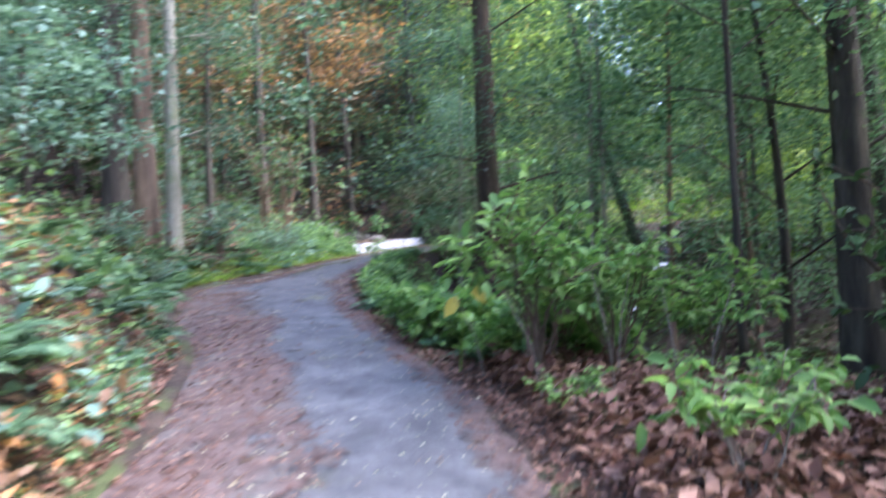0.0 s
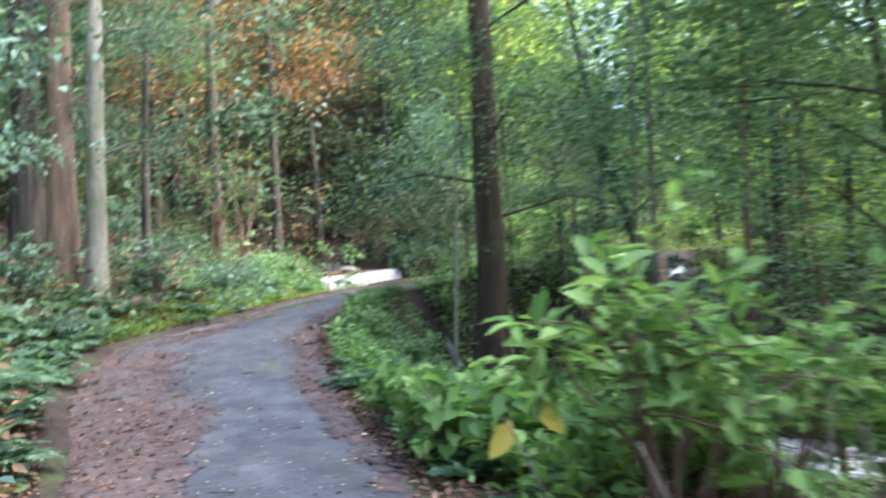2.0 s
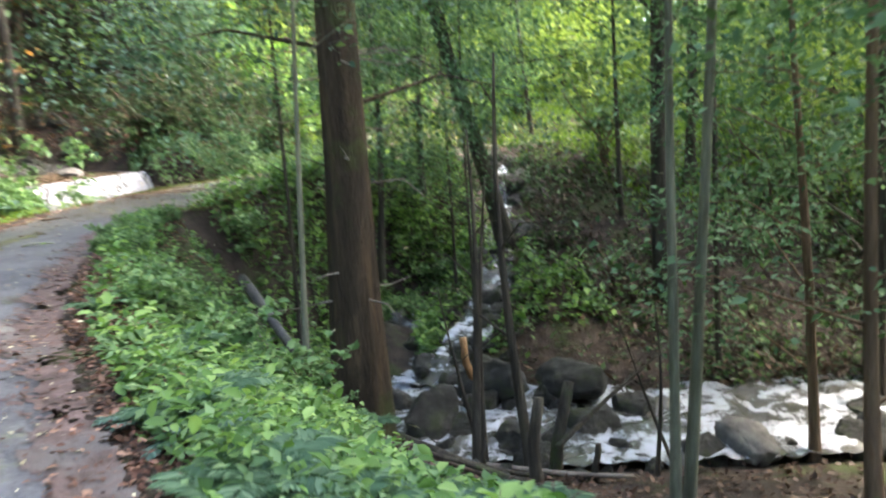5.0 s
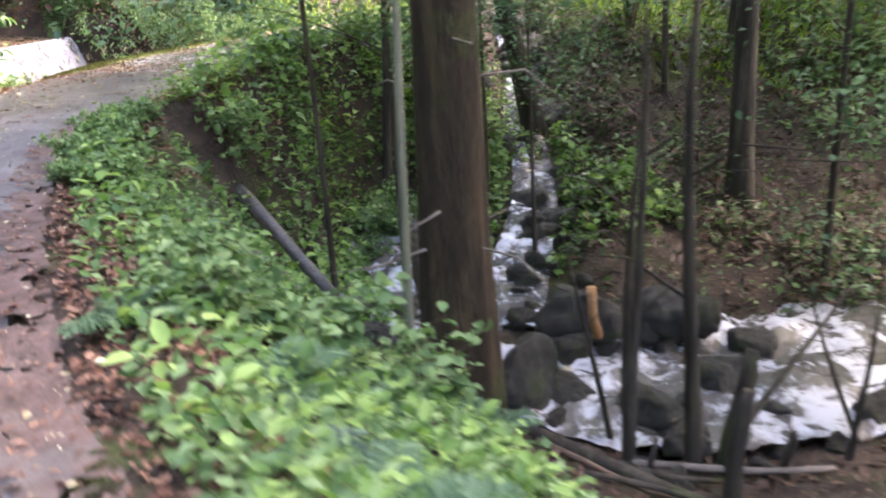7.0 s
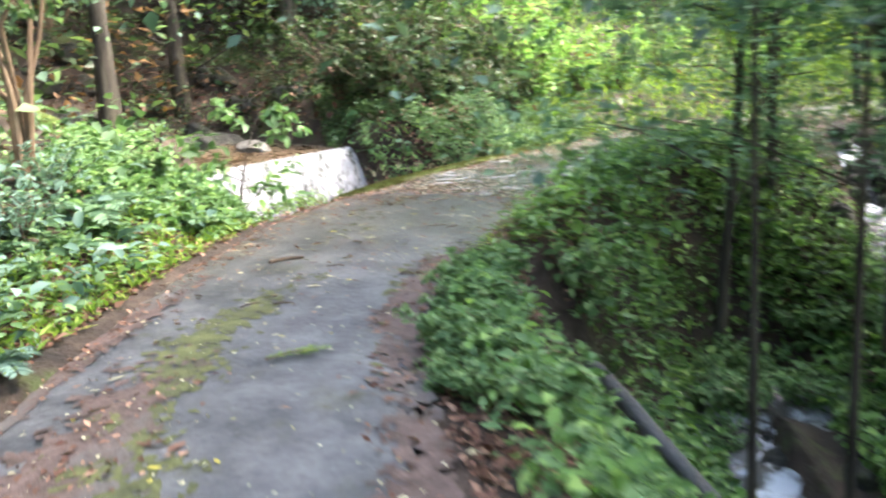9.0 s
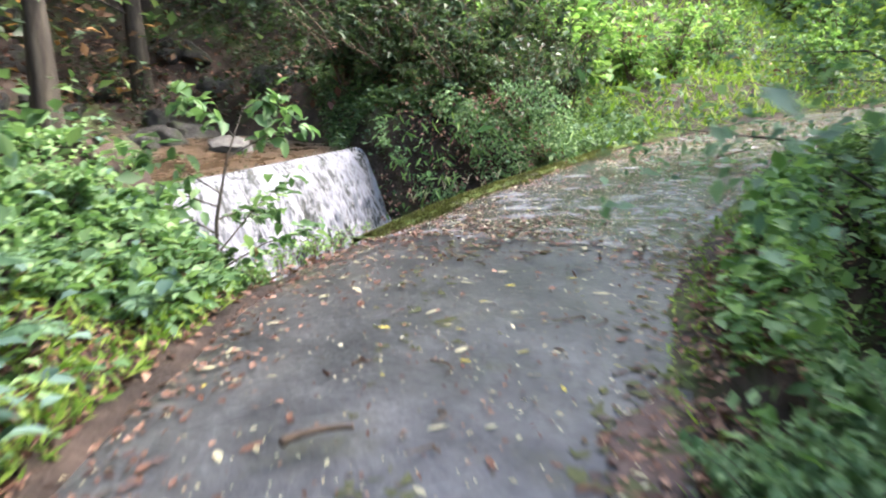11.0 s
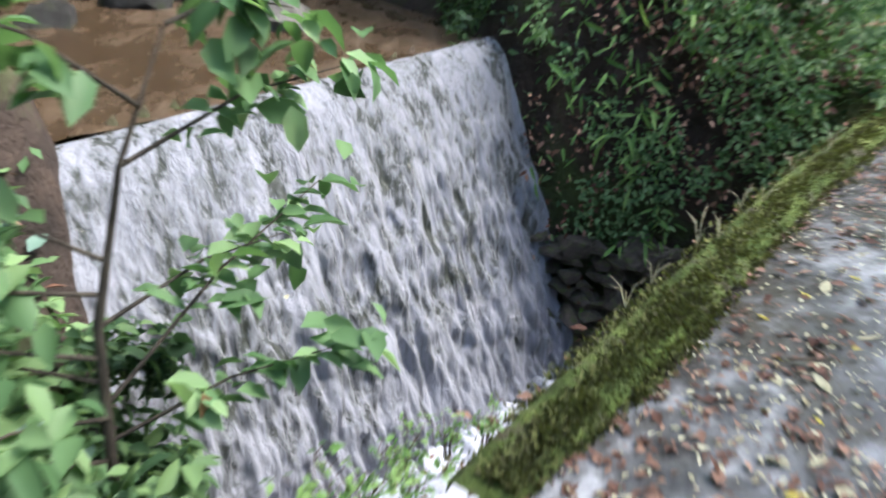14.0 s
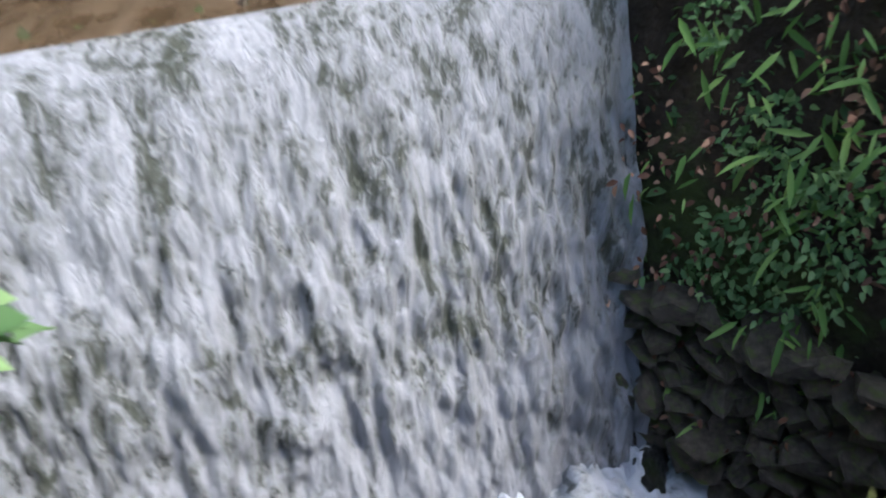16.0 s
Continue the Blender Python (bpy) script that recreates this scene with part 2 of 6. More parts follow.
# ---- mesh helpers ----
def mesh_from(name, verts, faces, mat, smooth=True):
    """A mesh from vertex rows and equal-sized face rows."""
    verts, faces = np.asarray(verts, np.float32), np.asarray(faces, np.int32)
    me = bpy.data.meshes.new(name)
    me.vertices.add(len(verts))
    me.vertices.foreach_set("co", verts.ravel())
    n, k = faces.shape
    me.loops.add(n * k)
    me.loops.foreach_set("vertex_index", faces.ravel())
    me.polygons.add(n)
    me.polygons.foreach_set("loop_start", np.arange(0, n * k, k, dtype=np.int32))
    me.polygons.foreach_set("use_smooth", np.full(n, smooth))
    me.materials.append(mat)
    me.update(calc_edges=True)
    return me


def piece(name, verts, faces, mat, parent=None, label="", smooth=True):
    """One mesh object, under a thing where parent is given."""
    ob = new(name, mesh_from(name, verts, faces, mat, smooth))
    ob.parent = parent
    return tagged(ob, label)


def part(name, bm, mat, parent, label=""):
    me = bpy.data.meshes.new(name)
    bm.to_mesh(me)
    bm.free()
    me.materials.append(mat)
    ob = new(name, me)
    ob.parent = parent
    return tagged(ob, label)


def tube(points, radii, sides=8, lumps=0.0, seed=0):
    """Vertices and quads of a tapered tube along points, closed at its end."""
    r0 = np.random.default_rng(seed)
    pts = [Vector(p) for p in points]
    vs, fs = [], []
    up = Vector((0.3, 0.9, 0.1)).normalized()
    for i, p in enumerate(pts):
        d = (pts[min(i + 1, len(pts) - 1)] - pts[max(i - 1, 0)]).normalized()
        a = d.cross(up).normalized()
        b = d.cross(a)
        for k in range(sides):
            w = 2 * math.pi * k / sides
            r = radii[i] * (1 + lumps * float(r0.normal()))
            vs.append(p + a * (math.cos(w) * r) + b * (math.sin(w) * r))
    for i in range(len(pts) - 1):
        for k in range(sides):
            fs.append((i * sides + k, i * sides + (k + 1) % sides, (i + 1) * sides + (k + 1) % sides, (i + 1) * sides + k))
    vs.append(pts[-1])
    n = len(vs) - 1
    o = (len(pts) - 1) * sides
    fs += [(o + k, o + (k + 1) % sides, n, n) for k in range(sides)]
    return [tuple(v) for v in vs], [f if f[2] != f[3] else (f[0], f[1], f[2], f[2]) for f in fs]


def tubes(list_of):
    """Joins several tubes into rows of vertices and triangles."""
    V, F = [], []
    for vs, fs in list_of:
        o = len(V)
        V += vs
        for a, b, c, d in fs:
            F.append((a + o, b + o, c + o))
            if c != d:
                F.append((a + o, c + o, d + o))
    return V, F


def leaf_rows(base, way, up, length, width, fold=0.25, droop=0.15):
    """Vertices and triangles of many pointed leaves: where each begins, where it points, its upper side and its size."""
    n = len(base)
    way = way / np.linalg.norm(way, axis=1, keepdims=True)
    side = np.cross(way, up)
    side /= np.linalg.norm(side, axis=1, keepdims=True) + 1e-9
    nrm = np.cross(side, way)
    L, Wd = length[:, None], width[:, None]
    mid = base + way * L * 0.5
    tip = base + way * L - nrm * L * droop
    q1, q2 = base + way * L * 0.3, base + way * L * 0.68 - nrm * L * droop * 0.4
    lift = nrm * Wd * fold
    v = np.stack([base, q1 + side * Wd * 0.46 + lift, q2 + side * Wd * 0.42 + lift, tip, q2 - side * Wd * 0.42 + lift, q1 - side * Wd * 0.46 + lift, mid], 1)
    f = np.array([(0, 1, 6), (1, 2, 6), (2, 3, 6), (3, 4, 6), (4, 5, 6), (5, 0, 6)])
    return v.reshape(-1, 3), (f[None] + 7 * np.arange(n)[:, None, None]).reshape(-1, 3)


def chip_rows(base, way, up, length, width, fold=0.2):
    """The same with two triangles a leaf, for small or far ones."""
    n = len(base)
    way = way / np.linalg.norm(way, axis=1, keepdims=True)
    side = np.cross(way, up)
    side /= np.linalg.norm(side, axis=1, keepdims=True) + 1e-9
    nrm = np.cross(side, way)
    L, Wd = length[:, None], width[:, None]
    m = base + way * L * 0.45
    v = np.stack([base, m + side * Wd * 0.5 + nrm * Wd * fold, base + way * L, m - side * Wd * 0.5 + nrm * Wd * fold], 1)
    f = np.array([(0, 1, 2), (0, 2, 3)])
    return v.reshape(-1, 3), (f[None] + 4 * np.arange(n)[:, None, None]).reshape(-1, 3)


def scatter_dirs(n, r, flat=0.5):
    d = r.normal(size=(n, 3))
    d[:, 2] *= flat
    return d / np.linalg.norm(d, axis=1, keepdims=True)


# ---- plan ----
LEFT = np.array([(-1.4, -6), (-1.5, 0), (-1.75, 3), (-1.95, 5), (-2.5, 7.4), (-3.3, 9.4), (-4.0, 11.4), (-4.25, 12.8), (-3.9, 14.3), (-3.35, 15.7), (-3.05, 16.9), (-2.6, 18.2), (-2.1, 19.25), (-1.3, 20.1), (-0.5, 20.85), (0.4, 21.75), (2.6, 23.7), (6.5, 25.9), (14, 28)])
RIGHT = np.array([(1.0, -6), (0.9, 0), (0.65, 3), (0.35, 5), (-0.45, 7.5), (-0.95, 8.9), (-1.35, 10.3), (-1.6, 11.6), (-1.72, 12.8), (-1.7, 14.2), (-1.4, 15.8), (-0.75, 17.0), (0.0, 18.2), (0.75, 19.0), (1.5, 19.8), (2.3, 20.5), (4.0, 21.5), (7.5, 22.6), (14.5, 24.5)])
MID = (LEFT + RIGHT) / 2
HALF = np.linalg.norm(LEFT - RIGHT, axis=1) / 2
ROAD_Z = np.array([-0.65, 0.0, 0.33, 0.55, 0.82, 1.0, 1.2, 1.36, 1.48, 1.62, 1.75, 1.89, 2.02, 2.14, 2.22, 2.29, 2.46, 2.72, 3.0])
STREAM_XY = np.array([(2.95, 18.9), (2.7, 18.4), (2.4, 17.8), (2.05, 16.7), (2.1, 15.3), (3.0, 14.0), (4.8, 13.5), (8, 12.6), (14, 10), (30, 3), (60, -8)], float)
STREAM_Z = np.array([-0.15, -0.3, -0.4, -0.5, -0.58, -0.68, -0.78, -0.95, -1.3, -2.2, -3.5])
STREAM_W = np.array([0.8, 0.8, 0.8, 0.8, 0.85, 0.95, 1.0, 1.1, 1.3, 1.6, 1.6])
CASC = np.array([(6.9, 22.6), (6.7, 21.9), (6.3, 20.9), (5.6, 19.9), (5.0, 18.7), (4.2, 17.5), (3.2, 16.4), (2.3, 15.6)], float)
CASC_Z = np.array([2.5, 2.3, 1.45, 1.05, 0.55, 0.1, -0.25, -0.5])
CREST_A, CREST_B, CREST_Z, BASE_Z = np.array((-2.79, 22.02)), np.array((-0.64, 23.81)), 2.48, 0.4
CREST_TILT = 0.077
ALONG = (CREST_B - CREST_A) / np.linalg.norm(CREST_B - CREST_A)
DOWN = np.array((ALONG[1], -ALONG[0]))
CREST_W = float(np.linalg.norm(CREST_B - CREST_A))


def near(poly, x, y):
    """Distance to a line of points, where along it (index and share), and the side (+ to its left)."""
    best = np.full(x.shape, 1e9)
    at = np.zeros(x.shape)
    side = np.ones(x.shape)
    for i in range(len(poly) - 1):
        a, b = poly[i], poly[i + 1]
        d = b - a
        px, py = x - a[0], y - a[1]
        u = np.clip((px * d[0] + py * d[1]) / (d @ d), 0, 1)
        q = np.hypot(px - u * d[0], py - u * d[1])
        s = np.sign(d[0] * py - d[1] * px)
        m = q < best
        best = np.where(m, q, best)
        at = np.where(m, i + u, at)
        side = np.where(m, s, side)
    return best, at, side


def smooth01(v, a, b):
    u = np.clip((v - a) / (b - a), 0, 1)
    return u * u * (3 - 2 * u)


def ripple(x, y):
    return 0.5 * np.sin(1.3 * x + 0.7 * y + 1) * np.sin(0.9 * y - 0.5 * x) + 0.3 * np.sin(2.9 * x - 1.7 * y) * np.sin(2.3 * y + 1.1 * x) + 0.2 * np.sin(6.1 * x + 3.3 * y) * np.sin(5.3 * y - 2 * x)


def terrain(x, y):
    """The height of the ground."""
    x, y = np.asarray(x, float), np.asarray(y, float)
    d, at, side = near(MID, x, y)
    idx = np.arange(len(MID))
    zr = np.interp(at, idx, ROAD_Z)
    out = d - np.interp(at, idx, HALF)
    o = np.maximum(out, 0)
    ds, sat, sside = near(STREAM_XY, x, y)
    sidx = np.arange(len(STREAM_XY))
    zs = np.interp(sat, sidx, STREAM_Z) - 0.12
    sw = np.interp(sat, sidx, STREAM_W)
    s = np.maximum(ds - sw, 0)
    o_r = np.maximum(out - 0.4, 0)
    rough_ = ripple(x, y)
    # the hill above the road
    bank = np.interp(at, (0, 3.6, 5.0, 6.5), (1.3, 1.3, 0.85, 0.55)) * smooth01(o, 0.05, 1.35)
    hill = np.minimum(np.maximum(o - 1.2, 0) * (np.interp(at, (0, 4, 6.5), (0.16, 0.16, 0.3)) + 0.4 * smooth01(o, 3.5, 8)) * (1 - 0.82 * smooth01(x, 1.5, 7)), 26 + 0 * o)
    left = zr + bank + hill + rough_ * 0.12 * smooth01(o, 0.2, 2)
    # the upper brook, behind the weir
    rx, ry = x - CREST_A[0], y - CREST_A[1]
    u = rx * ALONG[0] + ry * ALONG[1]
    v = -(rx * DOWN[0] + ry * DOWN[1])
    mid_u = CREST_W / 2 + 0.55 * np.maximum(v, 0) * 0.35
    off = np.abs(u - mid_u) - CREST_W / 2 - 0.1 * np.maximum(v, 0)
    bed = CREST_Z - 0.12 + 0.07 * np.maximum(v, 0) + 0.5 * np.maximum(v - 4.5, 0) + 0.05 * rough_ + CREST_TILT * np.clip(u - CREST_W / 2, -1.5, 1.5) * np.exp(-np.maximum(v, 0) / 4)
    steep = np.where(u > mid_u, 1.1, 0.5)
    brook = bed + np.maximum(off, 0) * steep * np.where(off > 2.5, 0.75, 1) + 0.14 * rough_ * smooth01(off, 0, 1)
    ow = np.maximum(off, 0)
    w = smooth01(v, -0.1 - 0.45 * ow, 0.25 + 0.6 * ow)
    left = np.where(w > 0, left * (1 - w) + np.minimum(np.maximum(left, bed), brook) * w * (u <= mid_u) + w * (u > mid_u) * np.minimum(brook, 3.3 + 0.22 * ow + 0.5 * np.maximum(v - 7, 0) * (1 - smooth01(x, 1, 8))), left)
    # the low shelf of earth beside the basin
    shelf = 2.1 + 0.5 * np.maximum(-0.968 * rx - 0.25 * ry, 0) + 1.6 * np.maximum(18.9 - y, 0) + 0.9 * smooth01(v, -0.5, 0.1)
    left = np.where((v < 0.1) & (u < 1.2) & (y > 18.0), np.minimum(left, shelf), left)
    # the basin below the weir
    wallr = (x - CREST_B[0]) * 0.394 + (y - CREST_B[1]) * 0.919
    walll = (x - CREST_A[0]) * -0.968 + (y - CREST_A[1]) * -0.25
    inside = np.minimum(np.minimum(-wallr, -walll * 0.4), np.minimum(-v + 0.1, o - 0.06))
    pit = smooth01(inside, -0.05, 0.22)
    left = left * (1 - pit) + (BASE_Z - 0.35) * pit
    # the fall of the ground to the stream
    share = s / (s + o_r + 1e-6)
    share = share ** (0.85 + 1.0 * np.exp(-((y - 17.0) / 1.3) ** 2) + 0.55 * smooth01(y, 9.0, 11.0) * (1 - smooth01(y, 14.0, 15.5)))
    near_side = zs + (zr - 0.02 - zs) * share + 0.1 * rough_ * smooth01(o, 0.1, 0.8) * smooth01(s, 0, 0.6)
    top = 2.75 + 0.02 * np.maximum(y - 22, 0)
    far_z = zs + np.minimum(0.5 * s, np.maximum(top - zs, 0.5) + 0.02 * s) + 0.2 * rough_ * smooth01(s, 0, 1.0)
    wr = np.exp(-(o / 1.6) ** 2)
    far_side = far_z * (1 - wr) + zr * wr
    fw = (sside > 0) * smooth01(sat, 0.2, 2.5)
    right = near_side * (1 - fw) + far_side * fw
    # the steep trickle that comes down beside the road
    dc, cat, _ = near(CASC, x, y)
    cz = np.interp(cat, np.arange(len(CASC)), CASC_Z) - 0.06
    wc = np.exp(-(dc / 0.7) ** 2) * smooth01(o, 0.0, 0.5)
    right = right * (1 - wc) + cz * wc
    # the hollow in which a fallen log lies
    dl = np.abs(x - 0.15 - (18.05 - y) * 0.28)
    hollow = 1.15 - (18.05 - y) * 0.525 + 1.4 * np.maximum(dl - 0.15, 0)
    right = np.where((y > 15.9) & (y < 17.45) & (dl < 0.9), np.minimum(right, hollow), right)
    z = np.where(side > 0, left, right)
    z = z + 0.75 * np.maximum(y - 29, 0) * (1 - smooth01(x, 6, 15)) * (y < 60) + 23 * (y >= 60) * (1 - smooth01(x, 6, 15))
    w = smooth01(out, -0.3, -0.02)
    return z * w + (zr - 0.12) * (1 - w)


def spot(x, y):
    return float(terrain(np.array([x]), np.array([y]))[0])


def spaced(lo, hi, far_lo, far_hi, fine, grow=1.17):
    mid = list(np.arange(lo, hi, fine))
    a, stp = [], fine
    q = lo
    while q > far_lo:
        stp *= grow
        q -= stp
        a.append(q)
    b, stp, q = [], fine, mid[-1]
    while q < far_hi:
        stp *= grow
        q += stp
        b.append(q)
    return np.array(a[::-1] + mid + b)


# ---- ground ----
gx, gy = spaced(-7, 9, -90, 90, 0.11), spaced(1, 27, -60, 120, 0.11)
GX, GY = np.meshgrid(gx, gy)
GZ = terrain(GX, GY)
nx, ny = len(gx), len(gy)
qi = np.arange(nx * ny).reshape(ny, nx)
quads = np.stack([qi[:-1, :-1], qi[:-1, 1:], qi[1:, 1:], qi[1:, :-1]], -1).reshape(-1, 4)
ground = piece("ground", np.stack([GX, GY, GZ], -1).reshape(-1, 3), quads, SOIL)
tagged(ground, "brown forest floor of soil and leaf litter with steep banks", "ground", kind="structure")


def strip(name, a, b, z, mat, n_across=22, refine=12, lift=0.0, crown=0.03, thick=0.14, follow=False):
    """A road surface between two edge lines, with thickness."""
    k = np.arange(len(a))
    kk = np.linspace(0, len(a) - 1, (len(a) - 1) * refine + 1)
    A = np.stack([np.interp(kk, k, a[:, 0]), np.interp(kk, k, a[:, 1])], 1)
    B = np.stack([np.interp(kk, k, b[:, 0]), np.interp(kk, k, b[:, 1])], 1)
    for P in (A, B):
        P[2:-2] = (P[:-4] + P[1:-3] + P[2:-2] + P[3:-1] + P[4:]) / 5
    Z = np.interp(kk, k, z)
    f = np.linspace(0, 1, n_across)
    X = A[:, None] * (1 - f[None, :, None]) + B[:, None] * f[None, :, None]
    edge_drop = -0.05 * np.abs(2 * f[None] - 1) ** 7
    wob = 0.012 * np.sin(3.1 * X[..., 0] + 2 * X[..., 1]) * np.sin(1.7 * X[..., 1] - X[..., 0])
    H = Z[:, None] + crown * (1 - (2 * f[None] - 1) ** 2) + wob + lift + edge_drop
    if follow:
        H = road_height(X[..., 0], X[..., 1]) + lift
    top_ = np.dstack([X, H])
    low = np.dstack([X, H - thick])
    m, n = H.shape
    V = np.concatenate([top_.reshape(-1, 3), low.reshape(-1, 3)])
    q = np.arange(m * n).reshape(m, n)
    F = [np.stack([q[:-1, :-1], q[:-1, 1:], q[1:, 1:], q[1:, :-1]], -1).reshape(-1, 4)]
    for c in (0, n - 1):
        F.append(np.stack([q[:-1, c], q[1:, c], q[1:, c] + m * n, q[:-1, c] + m * n], -1))
    return piece(name, V, np.concatenate(F), mat)


road = tagged(strip("road", LEFT, RIGHT, ROAD_Z, ASPHALT), "narrow worn grey asphalt lane with brown leaves along its edges", "road", kind="structure")


ROAD_V = np.array([v.co[:] for v in road.data.vertices])[: len(road.data.vertices) // 2]


def road_height(x, y):
    """The height of the lane's surface, from its nearest points."""
    x, y = np.asarray(x, float), np.asarray(y, float)
    px, py, out = x.ravel(), y.ravel(), []
    for i in range(0, len(px), 4000):
        d = (px[i:i + 4000, None] - ROAD_V[None, :, 0]) ** 2 + (py[i:i + 4000, None] - ROAD_V[None, :, 1]) ** 2
        k = np.argpartition(d, 5, axis=1)[:, :5]
        w = 1 / (np.take_along_axis(d, k, 1) + 1e-4)
        out.append((ROAD_V[k, 2] * w).sum(1) / w.sum(1))
    return np.concatenate(out).reshape(x.shape) if len(px) else x


SLAB_L = np.array([(-1.2, 20.2), (-0.5, 20.85), (0.4, 21.75), (2.6, 23.7), (6.5, 25.9)])
SLAB_R = np.array([(0.45, 18.75), (1.1, 19.4), (1.9, 20.15), (3.9, 21.45), (7.4, 22.6)])
slab = tagged(strip("concrete_crossing", SLAB_L, SLAB_R, np.array([2.16, 2.225, 2.295, 2.47, 2.6]), CONCRETE, lift=0.004, thick=0.012, follow=True), "wet pale concrete slab of the brook crossing", "pavement", kind="structure")


def kerb(name, line, zs, mat, label, width=0.16, height=0.014, seed=3):
    r = np.random.default_rng(seed)
    n = 60
    k = np.linspace(0, len(line) - 1, n)
    P = np.stack([np.interp(k, np.arange(len(line)), line[:, 0]), np.interp(k, np.arange(len(line)), line[:, 1])], 1)
    Z = np.interp(k, np.arange(len(line)), zs)
    T = np.gradient(P, axis=0)
    T /= np.linalg.norm(T, axis=1, keepdims=True)
    N = np.stack([-T[:, 1], T[:, 0]], 1)
    prof = [(-0.55, -0.5), (-0.42, 0.55), (-0.2, 1.0), (0.15, 1.0), (0.42, 0.75), (0.55, 0.2), (0.6, -3.0)]
    V = []
    for i in range(n):
        grow = min(1.0, 0.1 + i / 14, 0.1 + (n - 1 - i) / 14)
        for a, h in prof:
            h = h * grow if h > 0 else h
            j = r.normal(0, 0.02)
            V.append((P[i, 0] + N[i, 0] * width * (a + j), P[i, 1] + N[i, 1] * width * (a + j), Z[i] + height * h * (1 + 0.25 * r.normal() * (h > 0))))
    m = len(prof)
    F = [(i * m + c, i * m + c + 1, (i + 1) * m + c + 1, (i + 1) * m + c) for i in range(n - 1) for c in range(m - 1)]
    return tagged(piece(name, V, F, mat), label, "kerb", kind="structure")


kerb("kerb", np.array([(-1.25, 20.17), (-0.9, 20.5), (-0.5, 20.88), (0.4, 21.78), (2.6, 23.73), (4.4, 24.83)]), np.array([2.13, 2.18, 2.23, 2.3, 2.47, 2.6]), MOSS, "low concrete kerb covered in green moss beside the weir")
kerb("kerb", np.array([(3.9, 21.4), (2.25, 20.42), (1.45, 19.72), (0.7, 18.93), (-0.05, 18.15)]), np.array([2.47, 2.29, 2.2, 2.1, 1.97]), MOSS, "mossy low kerb on the downhill edge of the lane", height=0.028, seed=5)

# ---- weir, basin and waters ----
def weir_point(u, v, z):
    """u along the crest, v downstream of it; the crest rises slightly along u."""
    z = z + (u - CREST_W / 2) * CREST_TILT * min(1.0, max(0.0, (z - BASE_Z) / (CREST_Z - BASE_Z)))
    return (CREST_A[0] + ALONG[0] * u + DOWN[0] * v, CREST_A[1] + ALONG[1] * u + DOWN[1] * v, z)


def weir_wall():
    bm = bmesh.new()
    prof = [(-0.5, CREST_Z - 0.05), (-0.03, CREST_Z - 0.04), (0.02, CREST_Z - 0.12), (0.78, BASE_Z - 0.6), (-0.5, BASE_Z - 0.5)]
    rings = [[bm.verts.new(weir_point(u, v, z)) for v, z in prof] for u in np.linspace(-0.12, CREST_W + 0.1, 12)]
    for a, b in zip(rings, rings[1:]):
        for i in range(len(prof)):
            bm.faces.new((a[i], a[(i + 1) % 5], b[(i + 1) % 5], b[i]))
    bm.faces.new(rings[0][::-1])
    bm.faces.new(rings[-1])
    bmesh.ops.recalc_face_normals(bm, faces=bm.faces)
    return part("weir", bm, ROCK, None)


tagged(weir_wall(), "dark wet stone weir across the brook, hidden behind falling water", "weir", kind="structure")


def falling_sheet():
    nu, nv = 360, 110
    U = np.linspace(-0.1, CREST_W, nu)
    V, F = [], []
    for j in range(nv):
        f = j / (nv - 1)
        if f < 0.12:
            g = f / 0.12
            v, z = -0.04 + 0.11 * g, CREST_Z + 0.03 - 0.06 * g ** 2.5
        else:
            g = (f - 0.12) / 0.88
            v, z = 0.07 + 0.2 * g ** 0.5 + 0.55 * g, CREST_Z - 0.03 - (CREST_Z - 0.03 - BASE_Z) * g
        for i, u in enumerate(U):
            amp = min(1.0, max(0.0, (f - 0.08) * 3))
            n = noise.noise(Vector((u * 6, z * 2.6, 3.1))) * 0.05 + noise.noise(Vector((u * 19, z * 6.5, 7.7))) * 0.04 + noise.noise(Vector((u * 45, z * 15, 1.7))) * 0.011
            V.append(weir_point(u * (1 + 0.035 * f) + 0.02 * noise.noise(Vector((u * 3, z * 2, 9))) * amp, v + n * amp * (0.6 + f), z))
    for j in range(nv - 1):
        for i in range(nu - 1):
            a = j * nu + i
            F.append((a, a + 1, a + nu + 1, a + nu))
    return piece("waterfall", V, F, FALL)


tagged(falling_sheet(), "white sheet of water falling in streaks over a weir", "waterfall", kind="structure")


def water_patch(name, outline, z, mat, label, cells=60, chop=0.03, seed=0.0, tilt=0.0):
    """A rippled water surface over a four-cornered area."""
    a, b, c, d = [np.array(p, float) for p in outline]
    V, F = [], []
    for j in range(cells):
        for i in range(cells):
            s_, t_ = i / (cells - 1), j / (cells - 1)
            p = (a * (1 - s_) + b * s_) * (1 - t_) + (d * (1 - s_) + c * s_) * t_
            zz = z[0] * (1 - t_) + z[1] * t_ + tilt * (s_ - 0.5) * (1 - t_)
            zz += chop * (noise.noise(Vector((p[0] * 3, p[1] * 3, seed))) + 0.5 * noise.noise(Vector((p[0] * 9, p[1] * 9, seed + 2))))
            V.append((p[0], p[1], zz))
    for j in range(cells - 1):
        for i in range(cells - 1):
            q = j * cells + i
            F.append((q, q + 1, q + cells + 1, q + cells))
    return tagged(piece(name, V, F, mat), label, "water", kind="structure")


def wp(u, v):
    return weir_point(u, v, 0)[:2]


